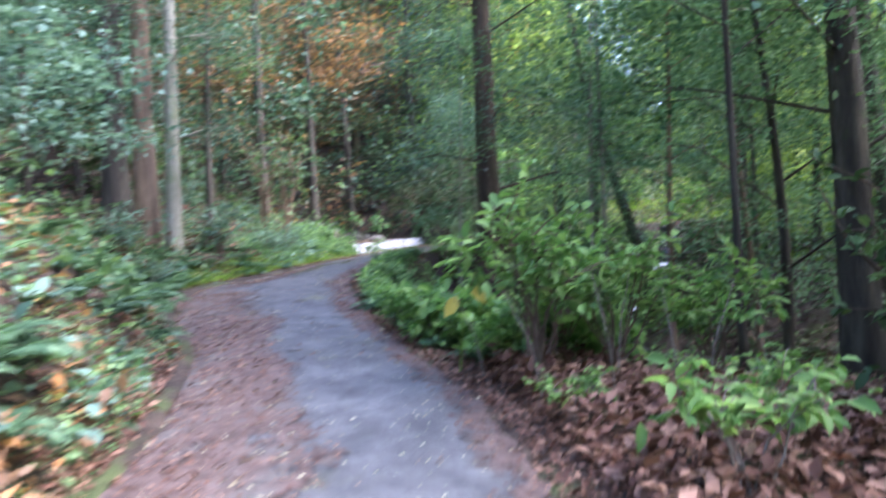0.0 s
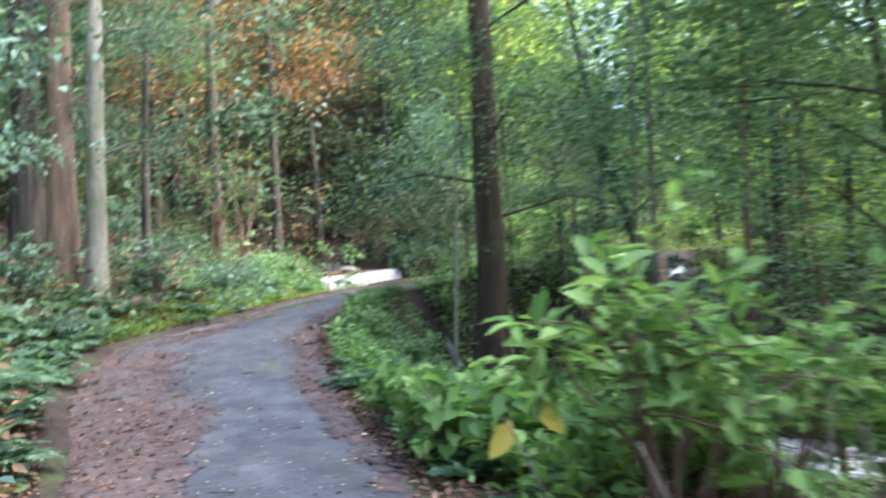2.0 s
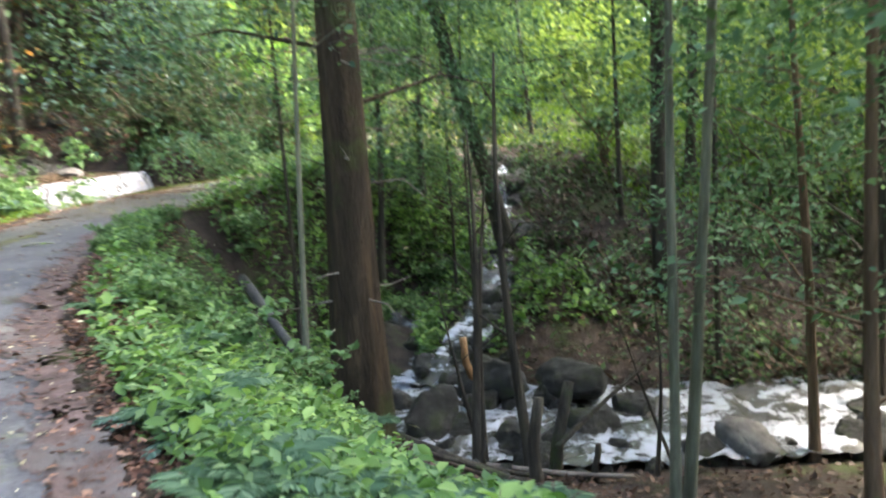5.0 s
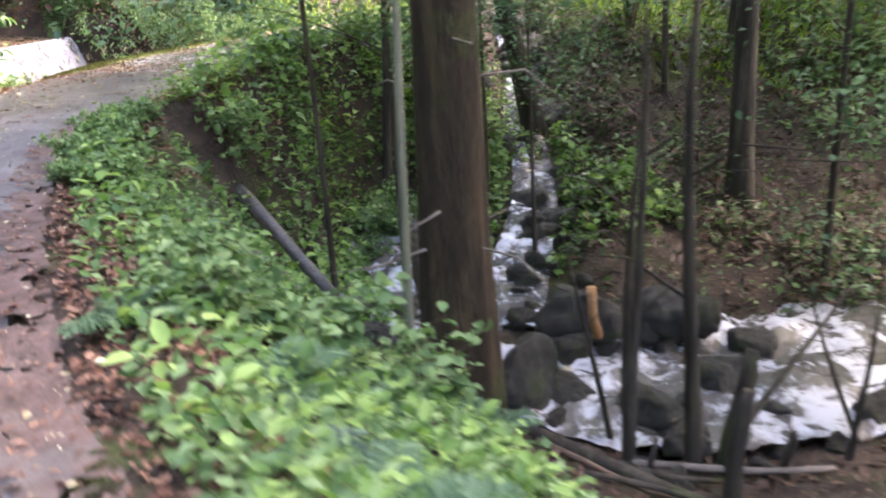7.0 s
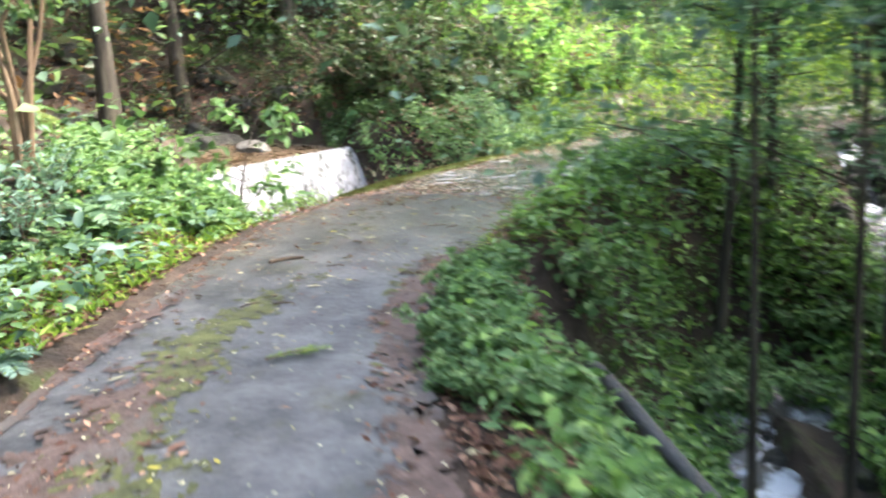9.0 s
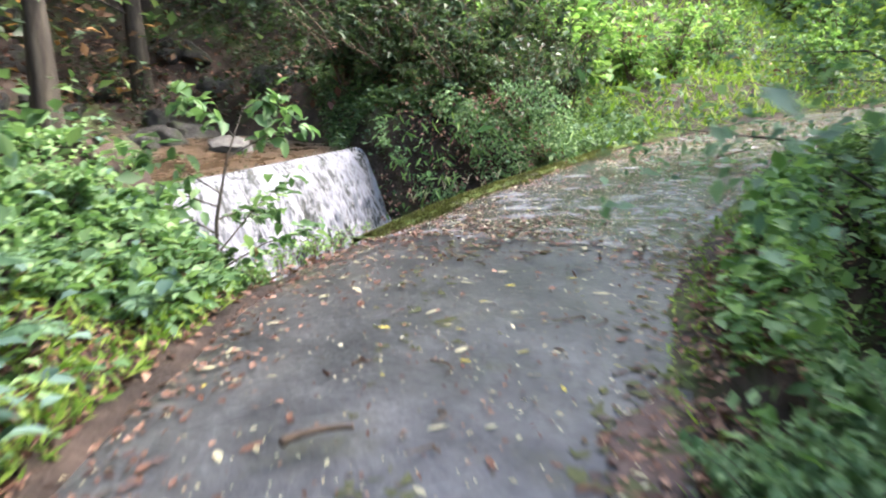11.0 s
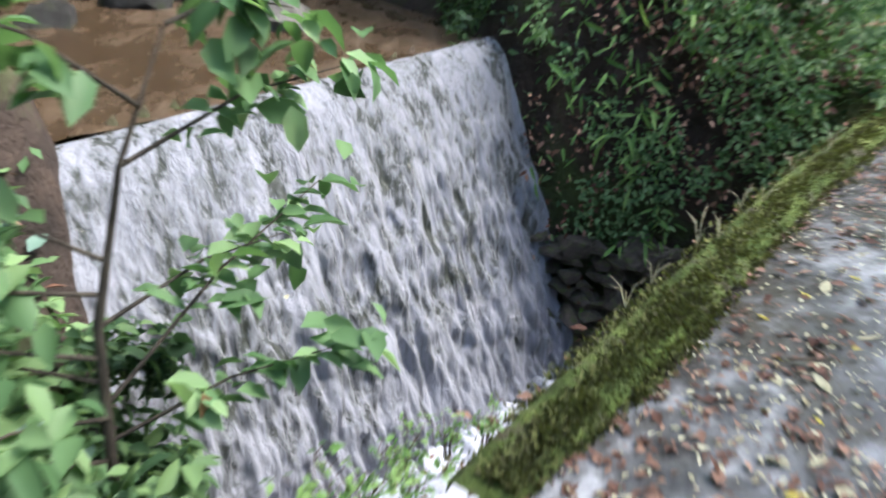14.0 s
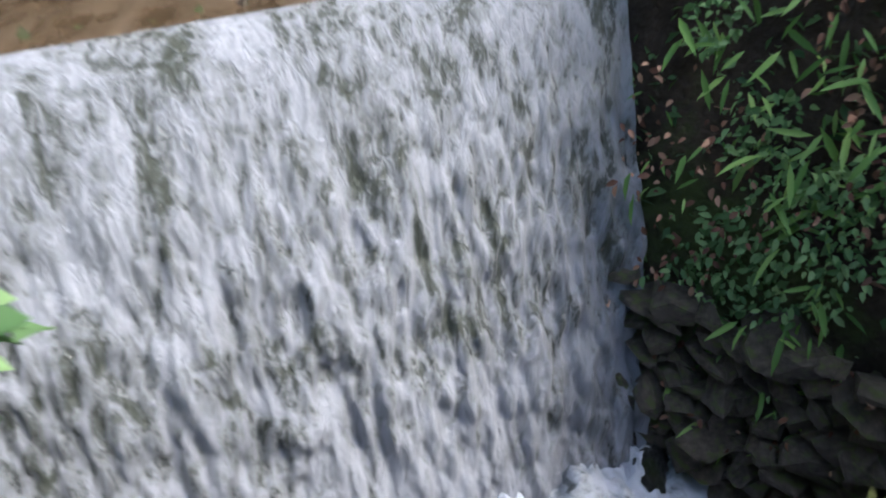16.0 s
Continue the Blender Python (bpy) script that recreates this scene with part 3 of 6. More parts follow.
water_patch("pool_water", [wp(-0.3, 0.6), wp(CREST_W + 1.6, 0.6), wp(CREST_W + 1.6, 2.6), wp(-0.3, 2.6)], (BASE_Z, BASE_Z), POOL, "foaming white water in the basin below the weir", 90, 0.07)
water_patch("brook_water", [wp(-0.15, -0.06), wp(CREST_W + 0.1, -0.06), wp(CREST_W + 1.4, -5), wp(0.1, -5)], (CREST_Z + 0.02, CREST_Z + 0.36), UPPER, "shallow brown brook sliding towards the weir", 90, 0.02, tilt=CREST_TILT * CREST_W)


def ribbon(name, line, zs, ws, mat, label, n=170, across=16, chop=0.06, seed=1.0, steps=0.0):
    k = np.linspace(0, len(line) - 1, n)
    kk = np.arange(len(line))
    P = np.stack([np.interp(k, kk, line[:, 0]), np.interp(k, kk, line[:, 1])], 1)
    for _ in range(2):
        P[1:-1] = (P[:-2] + P[1:-1] * 2 + P[2:]) / 4
    Z, Wd = np.interp(k, kk, zs), np.interp(k, kk, ws)
    T = np.gradient(P, axis=0)
    T /= np.linalg.norm(T, axis=1, keepdims=True)
    V, F = [], []
    for i in range(n):
        for j in range(across):
            o = (j / (across - 1) - 0.5) * 2 * Wd[i]
            x, y = P[i, 0] - T[i, 1] * o, P[i, 1] + T[i, 0] * o
            z = Z[i] + chop * (noise.noise(Vector((x * 2.5, y * 2.5, seed))) + 0.6 * noise.noise(Vector((x * 7, y * 7, seed)))) + steps * math.sin(k[i] * 9)
            V.append((x, y, z))
    for i in range(n - 1):
        for j in range(across - 1):
            a = i * across + j
            F.append((a, a + 1, a + across + 1, a + across))
    return tagged(piece(name, V, F, mat), label, "water", kind="structure")


ribbon("stream_water", STREAM_XY[:-1], STREAM_Z[:-1] + 0.02, STREAM_W[:-1] + 0.25, STREAM, "white rushing stream between boulders below the lane", n=240, across=20, chop=0.1)
ribbon("trickle_water", CASC, CASC_Z + 0.02, np.array([0.4, 0.2, 0.16, 0.24, 0.26, 0.3, 0.35, 0.5]), TRICKLE, "small cascade tumbling over dark stones to the stream", n=260, across=12, chop=0.07, seed=5, steps=0.03)

# ---- plant kinds ----
def frond_rows(length, seed):
    """One arching fern frond with its pinnae."""
    r = np.random.default_rng(seed)
    n = 26
    f = np.linspace(0.12, 1, n)
    x = length * f * (1 - 0.12 * f)
    z = length * (0.62 * f - 0.62 * f ** 2.2)
    P = np.stack([x, 0 * x, z], 1)
    T = np.gradient(P, axis=0)
    T /= np.linalg.norm(T, axis=1, keepdims=True)
    base, way, up, le, wi = [], [], [], [], []
    for i in range(n):
        s = length * 0.3 * math.sin(math.pi * min(1, 0.16 + 0.84 * (1 - f[i]))) * (1 if f[i] > 0.2 else 0.7) + 0.012
        for sg in (-1, 1):
            base.append(P[i])
            way.append(T[i] * 0.45 + np.array((0, sg, -0.18 + 0.1 * r.normal())))
            up.append(np.array((-T[i][2], 0.0, T[i][0])) + 0.15 * r.normal(size=3))
            le.append(s * (0.9 + 0.2 * r.random()))
            wi.append(length * 0.06)
    v, t = chip_rows(np.array(base), np.array(way), np.array(up), np.array(le), np.array(wi), 0.1)
    sv, sf = tubes([tube([(0, 0, 0)] + [tuple(p) for p in P[::5]] + [tuple(P[-1])], list(np.linspace(0.006, 0.0015, len(P[::5]) + 2)), 4)])
    return np.concatenate([v, np.array(sv)]), np.concatenate([t, np.array(sf) + len(v)])


def fern(seed, length, mat, label, count=9):
    r = np.random.default_rng(seed)
    thing = tagged(new("fern"), label, "fern", "ferns on the banks")
    shapes = [mesh_from("frond", *frond_rows(length * q, seed + i), mat) for i, q in enumerate((1.0, 0.82, 0.65))]
    for i in range(count):
        ob = new("frond", shapes[i % 3])
        ob.parent = thing
        ob.matrix_basis = pose(0, 0, 0, r.normal(0, 8), -12 - 22 * (i % 3) * 0.6 + r.normal(0, 7), 360 * i / count + r.normal(0, 12))
    return thing


def shrub(name, seed, height, spread, stems, leaves, leaf, mat, label, category="shrub", group="", bark=None, low=0.25, ratio=0.5, whorl=1, droop=0.2):
    """A leafy shrub: thin forking stems, and leaves along their outer parts."""
    r = np.random.default_rng(seed)
    thing = tagged(new(name), label, category, group)
    base, way = [], []
    tw = []
    for k in range(stems):
        az = 2 * math.pi * (k + r.random()) / stems
        out = spread * (0.35 + 0.65 * r.random())
        h = height * (0.65 + 0.35 * r.random())
        tip = np.array((math.cos(az) * out, math.sin(az) * out, h))
        q = [np.array((0.03 * math.cos(az), 0.03 * math.sin(az), -0.08))]
        for f in (0.25, 0.5, 0.75, 1.0):
            q.append(tip * np.array((f ** 1.4, f ** 1.4, f ** 0.85)) + r.normal(0, 0.025 * height, 3) * (f < 1))
        rad = 0.011 * height + 0.003
        v, f_ = tubes([tube([tuple(p) for p in q], list(np.linspace(rad, rad * 0.25, 5)), 5)])
        side = []
        for j in range(5):
            f = low + (1 - low) * r.random()
            i0 = min(3, int(f * 4))
            p = q[i0] * (1 - (f * 4 - i0)) + q[i0 + 1] * (f * 4 - i0)
            d = scatter_dirs(1, r, 0.45)[0] * np.array((1, 1, 1)) + np.array((0, 0, 0.25))
            e = p + d * spread * (0.3 + 0.35 * r.random())
            side.append(tube([tuple(p), tuple((p + e) / 2 + np.array((0, 0, 0.04))), tuple(e)], [rad * 0.45, rad * 0.3, rad * 0.12], 4))
            tw.append((p, e))
        tw.append((q[2], q[4]))
        v2, f2 = tubes(side)
        piece("stem", list(v) + v2, f_ + [tuple(np.array(t) + len(v)) for t in f2], bark or TWIG, thing)
    for i in range(leaves):
        a, b = tw[i % len(tw)]
        f = 0.2 + 0.85 * r.random()
        base.append(a + (b - a) * f + r.normal(0, 0.012, 3))
        dd = (b - a) / (np.linalg.norm(b - a) + 1e-6)
        w = dd * 0.6 + scatter_dirs(1, r, 0.5)[0]
        w[2] -= droop * r.random()
        way.append(w)
    n = len(base)
    up = np.tile((0, 0, 1.0), (n, 1)) + 0.35 * r.normal(size=(n, 3))
    le = leaf * (0.6 + 0.7 * r.random(n))
    v, t = leaf_rows(np.array(base), np.array(way), up, le, le * ratio)
    piece("foliage", v, t, mat, thing)
    return thing


def trunk_path(height, lean, bend, r, n=12):
    P = []
    ph = r.random() * 6.28
    for i in range(n):
        f = i / (n - 1)
        P.append((lean[0] * f + bend * math.sin(f * 4 + ph) * f, lean[1] * f + bend * math.cos(f * 3.1 + ph) * f, height * f - 0.25))
    return P


def tree(name, seed, height, radius, bark, label, crown, leaf=0.12, leaves=3000, first=0.4, reach=2.0, limbs=9, lean=(0, 0), bend=0.08, category="tree", group="", clump=0.55, hang=0.0, sides=10, big=False, flat=0.6):
    """A tree: flared trunk, limbs, and a crown of leaf sprays with gaps."""
    r = np.random.default_rng(seed)
    thing = tagged(new(name), label, category, group)
    P = trunk_path(height, lean, bend, r)
    R = [radius * (1.35 if i == 0 else 1.1 if i == 1 else 1.0) * (1 - 0.82 * (i / 11) ** 1.15) for i in range(12)]
    v, f = tubes([tube(P, R, sides, 0.05, seed)])
    piece("trunk", v, f, bark, thing)
    ends = []
    for k in range(limbs):
        fz = first + (1 - first) * (k + 0.5 * r.random()) / limbs
        i0 = min(10, int(fz * 11))
        p = np.array(P[i0]) * (1 - (fz * 11 - i0)) + np.array(P[i0 + 1]) * (fz * 11 - i0)
        az = 2.4 * k + r.normal(0, 0.4)
        ln = reach * (1.05 - 0.65 * (fz - first) / (1 - first + 1e-6)) * (0.75 + 0.5 * r.random())
        rise = (0.35 - hang) * ln
        e = p + np.array((math.cos(az) * ln, math.sin(az) * ln, rise))
        m = (p + e) / 2 + np.array((0, 0, 0.12 * ln)) + r.normal(0, 0.05 * ln, 3)
        rr = min(radius * 0.32, 0.032) * (1 - 0.5 * fz)
        subs = [tube([tuple(p), tuple(m), tuple(e)], [rr, rr * 0.6, rr * 0.15], 5)]
        for s_ in range(3):
            q0 = p + (e - p) * (0.35 + 0.2 * s_)
            q1 = q0 + np.array((math.cos(az + r.normal(0, 0.9)), math.sin(az + r.normal(0, 0.9)), 0.15 - hang)) * ln * 0.4
            subs.append(tube([tuple(q0), tuple(q1)], [rr * 0.35, rr * 0.08], 4))
            ends.append(q1)
        v, f = tubes(subs)
        piece("limb", v, f, bark, thing)
        ends += [e, m]
    if leaves:
        ends.append(np.array(P[-1]))
        c = np.array(ends)[r.integers(0, len(ends), leaves)]
        off = r.normal(size=(leaves, 3)) * np.array((1, 1, 0.45)) * clump
        pos = c + off
        pos[:, 2] -= hang * np.linalg.norm(off[:, :2], axis=1)
        way = scatter_dirs(leaves, r, 0.5)
        way[:, 2] -= 0.15 + hang
        up = np.tile((0, 0, 1.0), (leaves, 1)) + 0.4 * r.normal(size=(leaves, 3))
        le = leaf * (0.55 + 0.8 * r.random(leaves))
        make = leaf_rows if big else chip_rows
        v, f = make(pos, way, up, le, le * flat)
        piece("crown", v, f, crown, thing)
    return thing


def put(thing, x, y, turn=0.0, size=1.0, sink=0.03, z=None, tilt=0.0):
    """Stands a thing on the ground at x, y."""
    zz = spot(x, y) - sink if z is None else z
    thing.matrix_basis = Matrix.LocRotScale((x, y, zz), Euler((radians(tilt), 0, radians(turn))), (size, size, size))
    return thing


def again(thing, x, y, turn=0.0, size=1.0, sink=0.03, z=None, tilt=0.0):
    zz = spot(x, y) - sink if z is None else z
    return copy_thing(thing, Matrix.LocRotScale((x, y, zz), Euler((radians(tilt), 0, radians(turn))), (size, size, size)))


# ---- trees near the lane ----
big_cedar = put(tree("cedar_tree", 1, 15, 0.245, BARK, "tall brown cedar with straight ridged trunk beside the stream", LEAF_CEDAR, 0.075, 16000, 0.2, 2.3, 20, (0.1, -0.15), 0.05, clump=0.5, hang=0.25, sides=18), 0.94, 13.9, 20, 1, z=-0.12)
tw_ = np.random.default_rng(61)
for i in range(16):
    a, h, ln = tw_.uniform(0, 6.28), tw_.uniform(1.0, 3.6), tw_.uniform(0.35, 0.8)
    c, d = math.cos(a), math.sin(a)
    v, f = tubes([tube([(0.2 * c, 0.2 * d, h), ((0.24 + 0.5 * ln) * c, (0.24 + 0.5 * ln) * d, h + tw_.normal(0, 0.06)), ((0.24 + ln) * c + 0.1 * d, (0.24 + ln) * d - 0.1 * c, h + tw_.normal(-0.03, 0.1))], [0.012, 0.007, 0.002], 5)])
    piece("dead_twig", v, f, DEADWOOD, big_cedar, "thin bare grey twig")
put(tree("cedar_tree", 2, 14, 0.15, PALE_BARK, "slim tree with pale grey bark on the bank above the lane", LEAF_CEDAR, 0.08, 9000, 0.17, 1.5, 18, (0.15, 0.1), 0.05, clump=0.5, hang=0.2, sides=14), -5.18, 14.57, 0)
put(tree("cedar_tree", 3, 16, 0.22, TAN_BARK, "cedar with reddish tan bark standing beside a pale tree", LEAF_CEDAR, 0.08, 10000, 0.2, 1.7, 18, (0.1, 0.2), 0.05, clump=0.55, hang=0.25, sides=16), -5.75, 14.75, 70)
put(tree("cedar_tree", 4, 16, 0.26, DARK_BARK, "broad dark cedar trunk behind two lighter trees", LEAF_CEDAR, 0.08, 9000, 0.2, 1.9, 18, (-0.1, 0.2), 0.06, clump=0.6, hang=0.25, sides=16), -6.7, 15.6, 140)
put(tree("young_tree", 5, 9, 0.085, DARK_BARK, "thin dark young tree on the wooded bank", LEAF, 0.1, 2500, 0.4, 1.3, 8, (0.1, 0.1), 0.06, clump=0.4), -5.0, 16.3, 10)
put(tree("leaning_tree", 6, 9, 0.17, DARK_BARK, "dark crooked tree leaning over the steep trickle", LEAF, 0.1, 4500, 0.3, 2.2, 15, (-2.4, -0.6), 0.35, clump=0.6, sides=12), 5.5, 19.2, 0, sink=0.1)
put(tree("dark_tree", 7, 13, 0.21, DARK_BARK, "dark upright tree trunk in deep shade by the stream", LEAF, 0.1, 9000, 0.2, 2.4, 17, (0.1, 0.1), 0.1, clump=0.6, sides=14), 4.5, 8.0, 0, sink=0.1)
thin = tree("thin_tree", 8, 7.5, 0.034, DARK_BARK, "thin dark pole-like young tree on the stream bank", FERN, 0.075, 4200, 0.34, 1.5, 12, (0.05, 0.05), 0.08, group="thin trees by the stream", clump=0.36, sides=7)
put(thin, 0.8, 16.1, 0, 1, 0.1)
for x, y, a, q in ((1.57, 16.1, 50, 1.1), (3.4, 16.4, 260, 0.8), (6.2, 14.6, 90, 1.3), (7.2, 16.8, 140, 1.2), (3.9, 18.2, 10, 0.9), (2.9, 7.2, 75, 1.3), (7.6, 18.6, 200, 1.4)):
    again(thin, x, y, a, q, 0.1)
pale_pole = put(tree("thin_tree", 9, 6.5, 0.034, GREEN_BARK, "thin greenish-grey sapling pole beside the big cedar", LEAF, 0.09, 500, 0.5, 0.8, 5, (0.25, 0.05), 0.05, group="thin trees by the stream", clump=0.3, sides=8), 0.3, 13.4, 0, 1, 0.05)
again(pale_pole, 2.12, 10.62, 60, 1.15, 0.1, tilt=2)
again(pale_pole, 2.4, 10.85, 200, 1.25, 0.1, tilt=-5)
tan_stem = put(tree("young_tree", 14, 7, 0.05, TAN_BARK, "slender brown-barked young tree with many low twigs", FERN, 0.08, 3000, 0.16, 1.2, 14, (0.15, 0.1), 0.12, group="thin trees by the stream", clump=0.3, sides=9), 3.05, 9.9, 0, 1, 0.1)
again(tan_stem, 5.2, 12.2, 140, 1.1, 0.1)
snag = tree("dead_stem", 10, 3.2, 0.045, DARK_BARK, "dead dark stem standing on the stream bank", LEAF, 0, 0, 0.4, 0.7, 4, (0.15, 0.1), 0.08, category="dead stem", group="dead stems by the stream", sides=8)
put(snag, 1.75, 13.0, 0, 1.1, 0.05)
for x, y, a, q, tl in ((1.95, 13.2, 80, 0.9, 4), (2.3, 12.9, 150, 1.25, -3), (2.05, 13.5, 210, 0.6, 12), (3.35, 12.4, 300, 0.55, 2), (3.7, 12.5, 45, 0.5, -19)):
    again(snag, x, y, a, q, 0.05, tilt=tl)

maple = tree("maple_tree", 11, 6.5, 0.075, DARK_BARK, "slender tree with fine spreading green leaves over the bank", FERN, 0.075, 7000, 0.25, 1.9, 14, (0.2, -0.2), 0.2, group="fine-leaved trees by the lane", clump=0.42, sides=8)
put(maple, 3.1, 19.8, 0, 1.0, 0.05)
for x, y, a, q in ((4.3, 20.4, 100, 1.0), (8.8, 23.9, 200, 1.0), (4.4, 9.6, 300, 1.1), (7.2, 13.0, 50, 1.2)):
    again(maple, x, y, a, q, 0.05)
small = tree("evergreen_tree", 12, 4.6, 0.06, DARK_BARK, "small evergreen tree with layered blue-green leaves on the bank", LEAF_TEAL, 0.11, 3600, 0.3, 1.5, 13, (0.4, 0.1), 0.15, group="small evergreens on the bank", clump=0.38, sides=8, big=True)
put(small, -9.2, 21.5, 0, 1.0, 0.05)
for x, y, a, q in ((-7.8, 16.4, 240, 1.2), (-5.6, 10.2, 300, 1.0), (-4.9, 6.4, 20, 0.9), (0.6, 27.5, 66, 0.9)):
    again(small, x, y, a, q, 0.05)
canopy = tree("canopy_tree", 13, 12, 0.16, DARK_BARK, "tall dark-trunked tree whose crown shades the stream", LEAF, 0.15, 7500, 0.35, 3.7, 16, (0.3, 0.2), 0.2, group="tall trees shading the stream", clump=0.75, sides=9)
put(canopy, 6.6, 16.2, 0, 1.0, 0.1)
for x, y, a, q in ((8.4, 13.6, 90, 1.35), (7.0, 9.8, 180, 1.3), (9.6, 19.0, 270, 0.7), (11.5, 16.0, 10, 1.3)):
    again(canopy, x, y, a, q, 0.1)

# ---- the wood behind ----
KINDS = [
    tree("woodland_tree", 21, 11, 0.17, BARK, "woodland tree with brown trunk on the shaded slope", LEAF, 0.19, 3600, 0.1, 2.8, 15, (0.2, 0.1), 0.15, group="trees of the wood", clump=0.7, sides=7),
    tree("woodland_tree", 22, 13, 0.2, DARK_BARK, "dark-trunked evergreen tree on the wooded slope", LEAF_DARK, 0.18, 3800, 0.1, 2.6, 16, (-0.2, 0.2), 0.15, group="trees of the wood", clump=0.65, sides=7),
    tree("woodland_tree", 23, 10, 0.14, TAN_BARK, "tree with dry leaves coloured sun-orange on the hillside", LEAF_RUST, 0.18, 3000, 0.1, 2.4, 15, (0.3, 0), 0.2, group="trees of the wood", clump=0.65, sides=7),
    tree("woodland_tree", 24, 12, 0.16, DARK_BARK, "tall cedar with drooping sprays on the slope", LEAF_CEDAR, 0.17, 3800, 0.1, 2.2, 18, (0.1, 0.1), 0.08, group="trees of the wood", clump=0.6, hang=0.25, sides=7),
    tree("meadow_tree", 25, 9, 0.14, DARK_BARK, "leafy tree with yellow-green crown coloured as sunlit beyond the stream", LEAF_FAR, 0.17, 3200, 0.1, 2.9, 16, (0.2, 0.2), 0.25, group="trees beyond the stream", clump=0.75, sides=7),
    tree("woodland_tree", 26, 13, 0.17, DARK_BARK, "dark bare-trunked tree on the brown open slope", LEAF_RUST, 0.16, 5200, 0.36, 2.8, 14, (0.3, 0.1), 0.2, group="trees of the wood", clump=0.6, sides=8),
]
for i, t_ in enumerate(KINDS):
    put(t_, (-9, -12, -6, -10, 16, -4.4)[i], (18, 14, 30, 24, 26, 26.5)[i], 40 * i)
wood = np.random.default_rng(5)
placed = [(-9, 18), (-12, 14), (-6, 30), (-10, 24), (16, 26), (-4.4, 26.5)]
tries = 0
while len(placed) < 150 and tries < 9000:
    tries += 1
    x, y = wood.uniform(-26, 34), wood.uniform(-10, 50)
    p = np.array([x]), np.array([y])
    d, at, side = near(MID, *p)
    o = float(d[0] - np.interp(at[0], np.arange(len(MID)), HALF))
    ds = float(near(STREAM_XY, *p)[0][0])
    up_v = -((x - CREST_A[0]) * DOWN[0] + (y - CREST_A[1]) * DOWN[1])
    up_u = (x - CREST_A[0]) * ALONG[0] + (y - CREST_A[1]) * ALONG[1]
    if o < 2.6 or ds < 2.6 or (0 < up_v < 10 and -1 < up_u < 6) or min(math.hypot(x - a, y - b) for a, b in placed) < 2.1:
        continue
    if side[0] < 0 and y < 26 and math.hypot(x - 4, y - 15) < 7.5:
        continue
    if 3 < x < 13 and 22 < y < 31:
        continue
    placed.append((x, y))
    right = side[0] < 0 or x > 5
    if right:
        k = 4 if wood.random() < 0.65 else wood.choice([0, 1])
    elif y > 22 and x > -14:
        k = wood.choice([2, 5, 5, 5, 2, 3])
    else:
        k = wood.choice([0, 1, 3, 3, 2])
    if side[0] < 0 and y < 13 and x < 11:
        again(maple, x, y, wood.uniform(0, 360), wood.uniform(1.1, 1.6), 0.1)
        continue
    again(KINDS[int(k)], x, y, wood.uniform(0, 360), wood.uniform(0.75, 1.3), 0.1)

for x, y, a, q in ((-3.4, 29.0, 20, 0.8), (-7.6, 26.6, 130, 0.85), (0.2, 31.0, 220, 0.8), (-5.6, 31.5, 300, 0.9)):
    again(KINDS[1], x, y, a, q, 0.1)

# ---- shrubs ----
bush = shrub("leafy_bush", 31, 1.5, 0.85, 10, 640, 0.155, LEAF_BRIGHT, "bright green broad-leaved bush beside the lane", "bush", "bushes by the lane", low=0.78, ratio=0.42)
put(bush, 0.75, 5.7, 0, 0.88)
for x, y, a, q in ((1.5, 6.3, 70, 0.92), (2.4, 6.6, 150, 0.85), (1.1, 6.9, 230, 0.8)):
    again(bush, x, y, a, q)
young = shrub("sapling", 32, 0.75, 0.5, 5, 170, 0.12, LEAF_BRIGHT, "young sapling with a forked stem and layered green leaves", "sapling", "saplings by the lane", low=0.7, ratio=0.45, bark=DEADWOOD)
put(young, 1.42, 3.45, 0, 1.0)
again(young, 1.9, 4.2, 120, 0.9)
again(young, 0.8, 4.6, 200, 0.55)
low_plant = shrub("broadleaf_plant", 33, 0.5, 0.42, 9, 230, 0.15, LEAF_BRIGHT, "low plant with large soft green leaves at the lane's edge", "plant", "broad-leaved plants at the edge", low=0.5, ratio=0.6)
put(low_plant, -0.05, 7.5, 0, 1.0)
for x, y, a, q in ((0.45, 7.2, 60, 1.1), (0.9, 7.5, 120, 1.0), (1.3, 7.1, 200, 1.1), (0.3, 8.0, 260, 0.9), (0.95, 8.2, 310, 0.9), (-0.35, 8.4, 30, 0.8), (1.7, 7.7, 80, 1.0), (0.55, 6.5, 150, 0.9), (0.1, 8.9, 77, 0.7)):
    again(low_plant, x, y, a, q)
teal = shrub("hillside_shrub", 34, 1.0, 0.75, 8, 420, 0.13, LEAF_TEAL, "shrub with blue-green leaves on the bank", "shrub", "shrubs on the bank", ratio=0.5)
put(teal, -4.6, 15.5, 0, 1.0)
for x, y, a, q in ((-5.6, 13.2, 60, 0.8), (-3.9, 16.9, 120, 0.6), (-3.6, 18.6, 20, 0.45), (-6.4, 18.0, 150, 1.2), (-4.6, 12.2, 210, 0.5), (-3.6, 17.7, 280, 0.5)):
    again(teal, x, y, a, q)
tall = shrub("tall_shrub", 35, 2.2, 1.3, 8, 700, 0.15, LEAF, "tall loose shrub with small green leaves in the wood", "shrub", "tall shrubs of the wood", ratio=0.45)
put(tall, -7.2, 20.0, 0, 1.0)
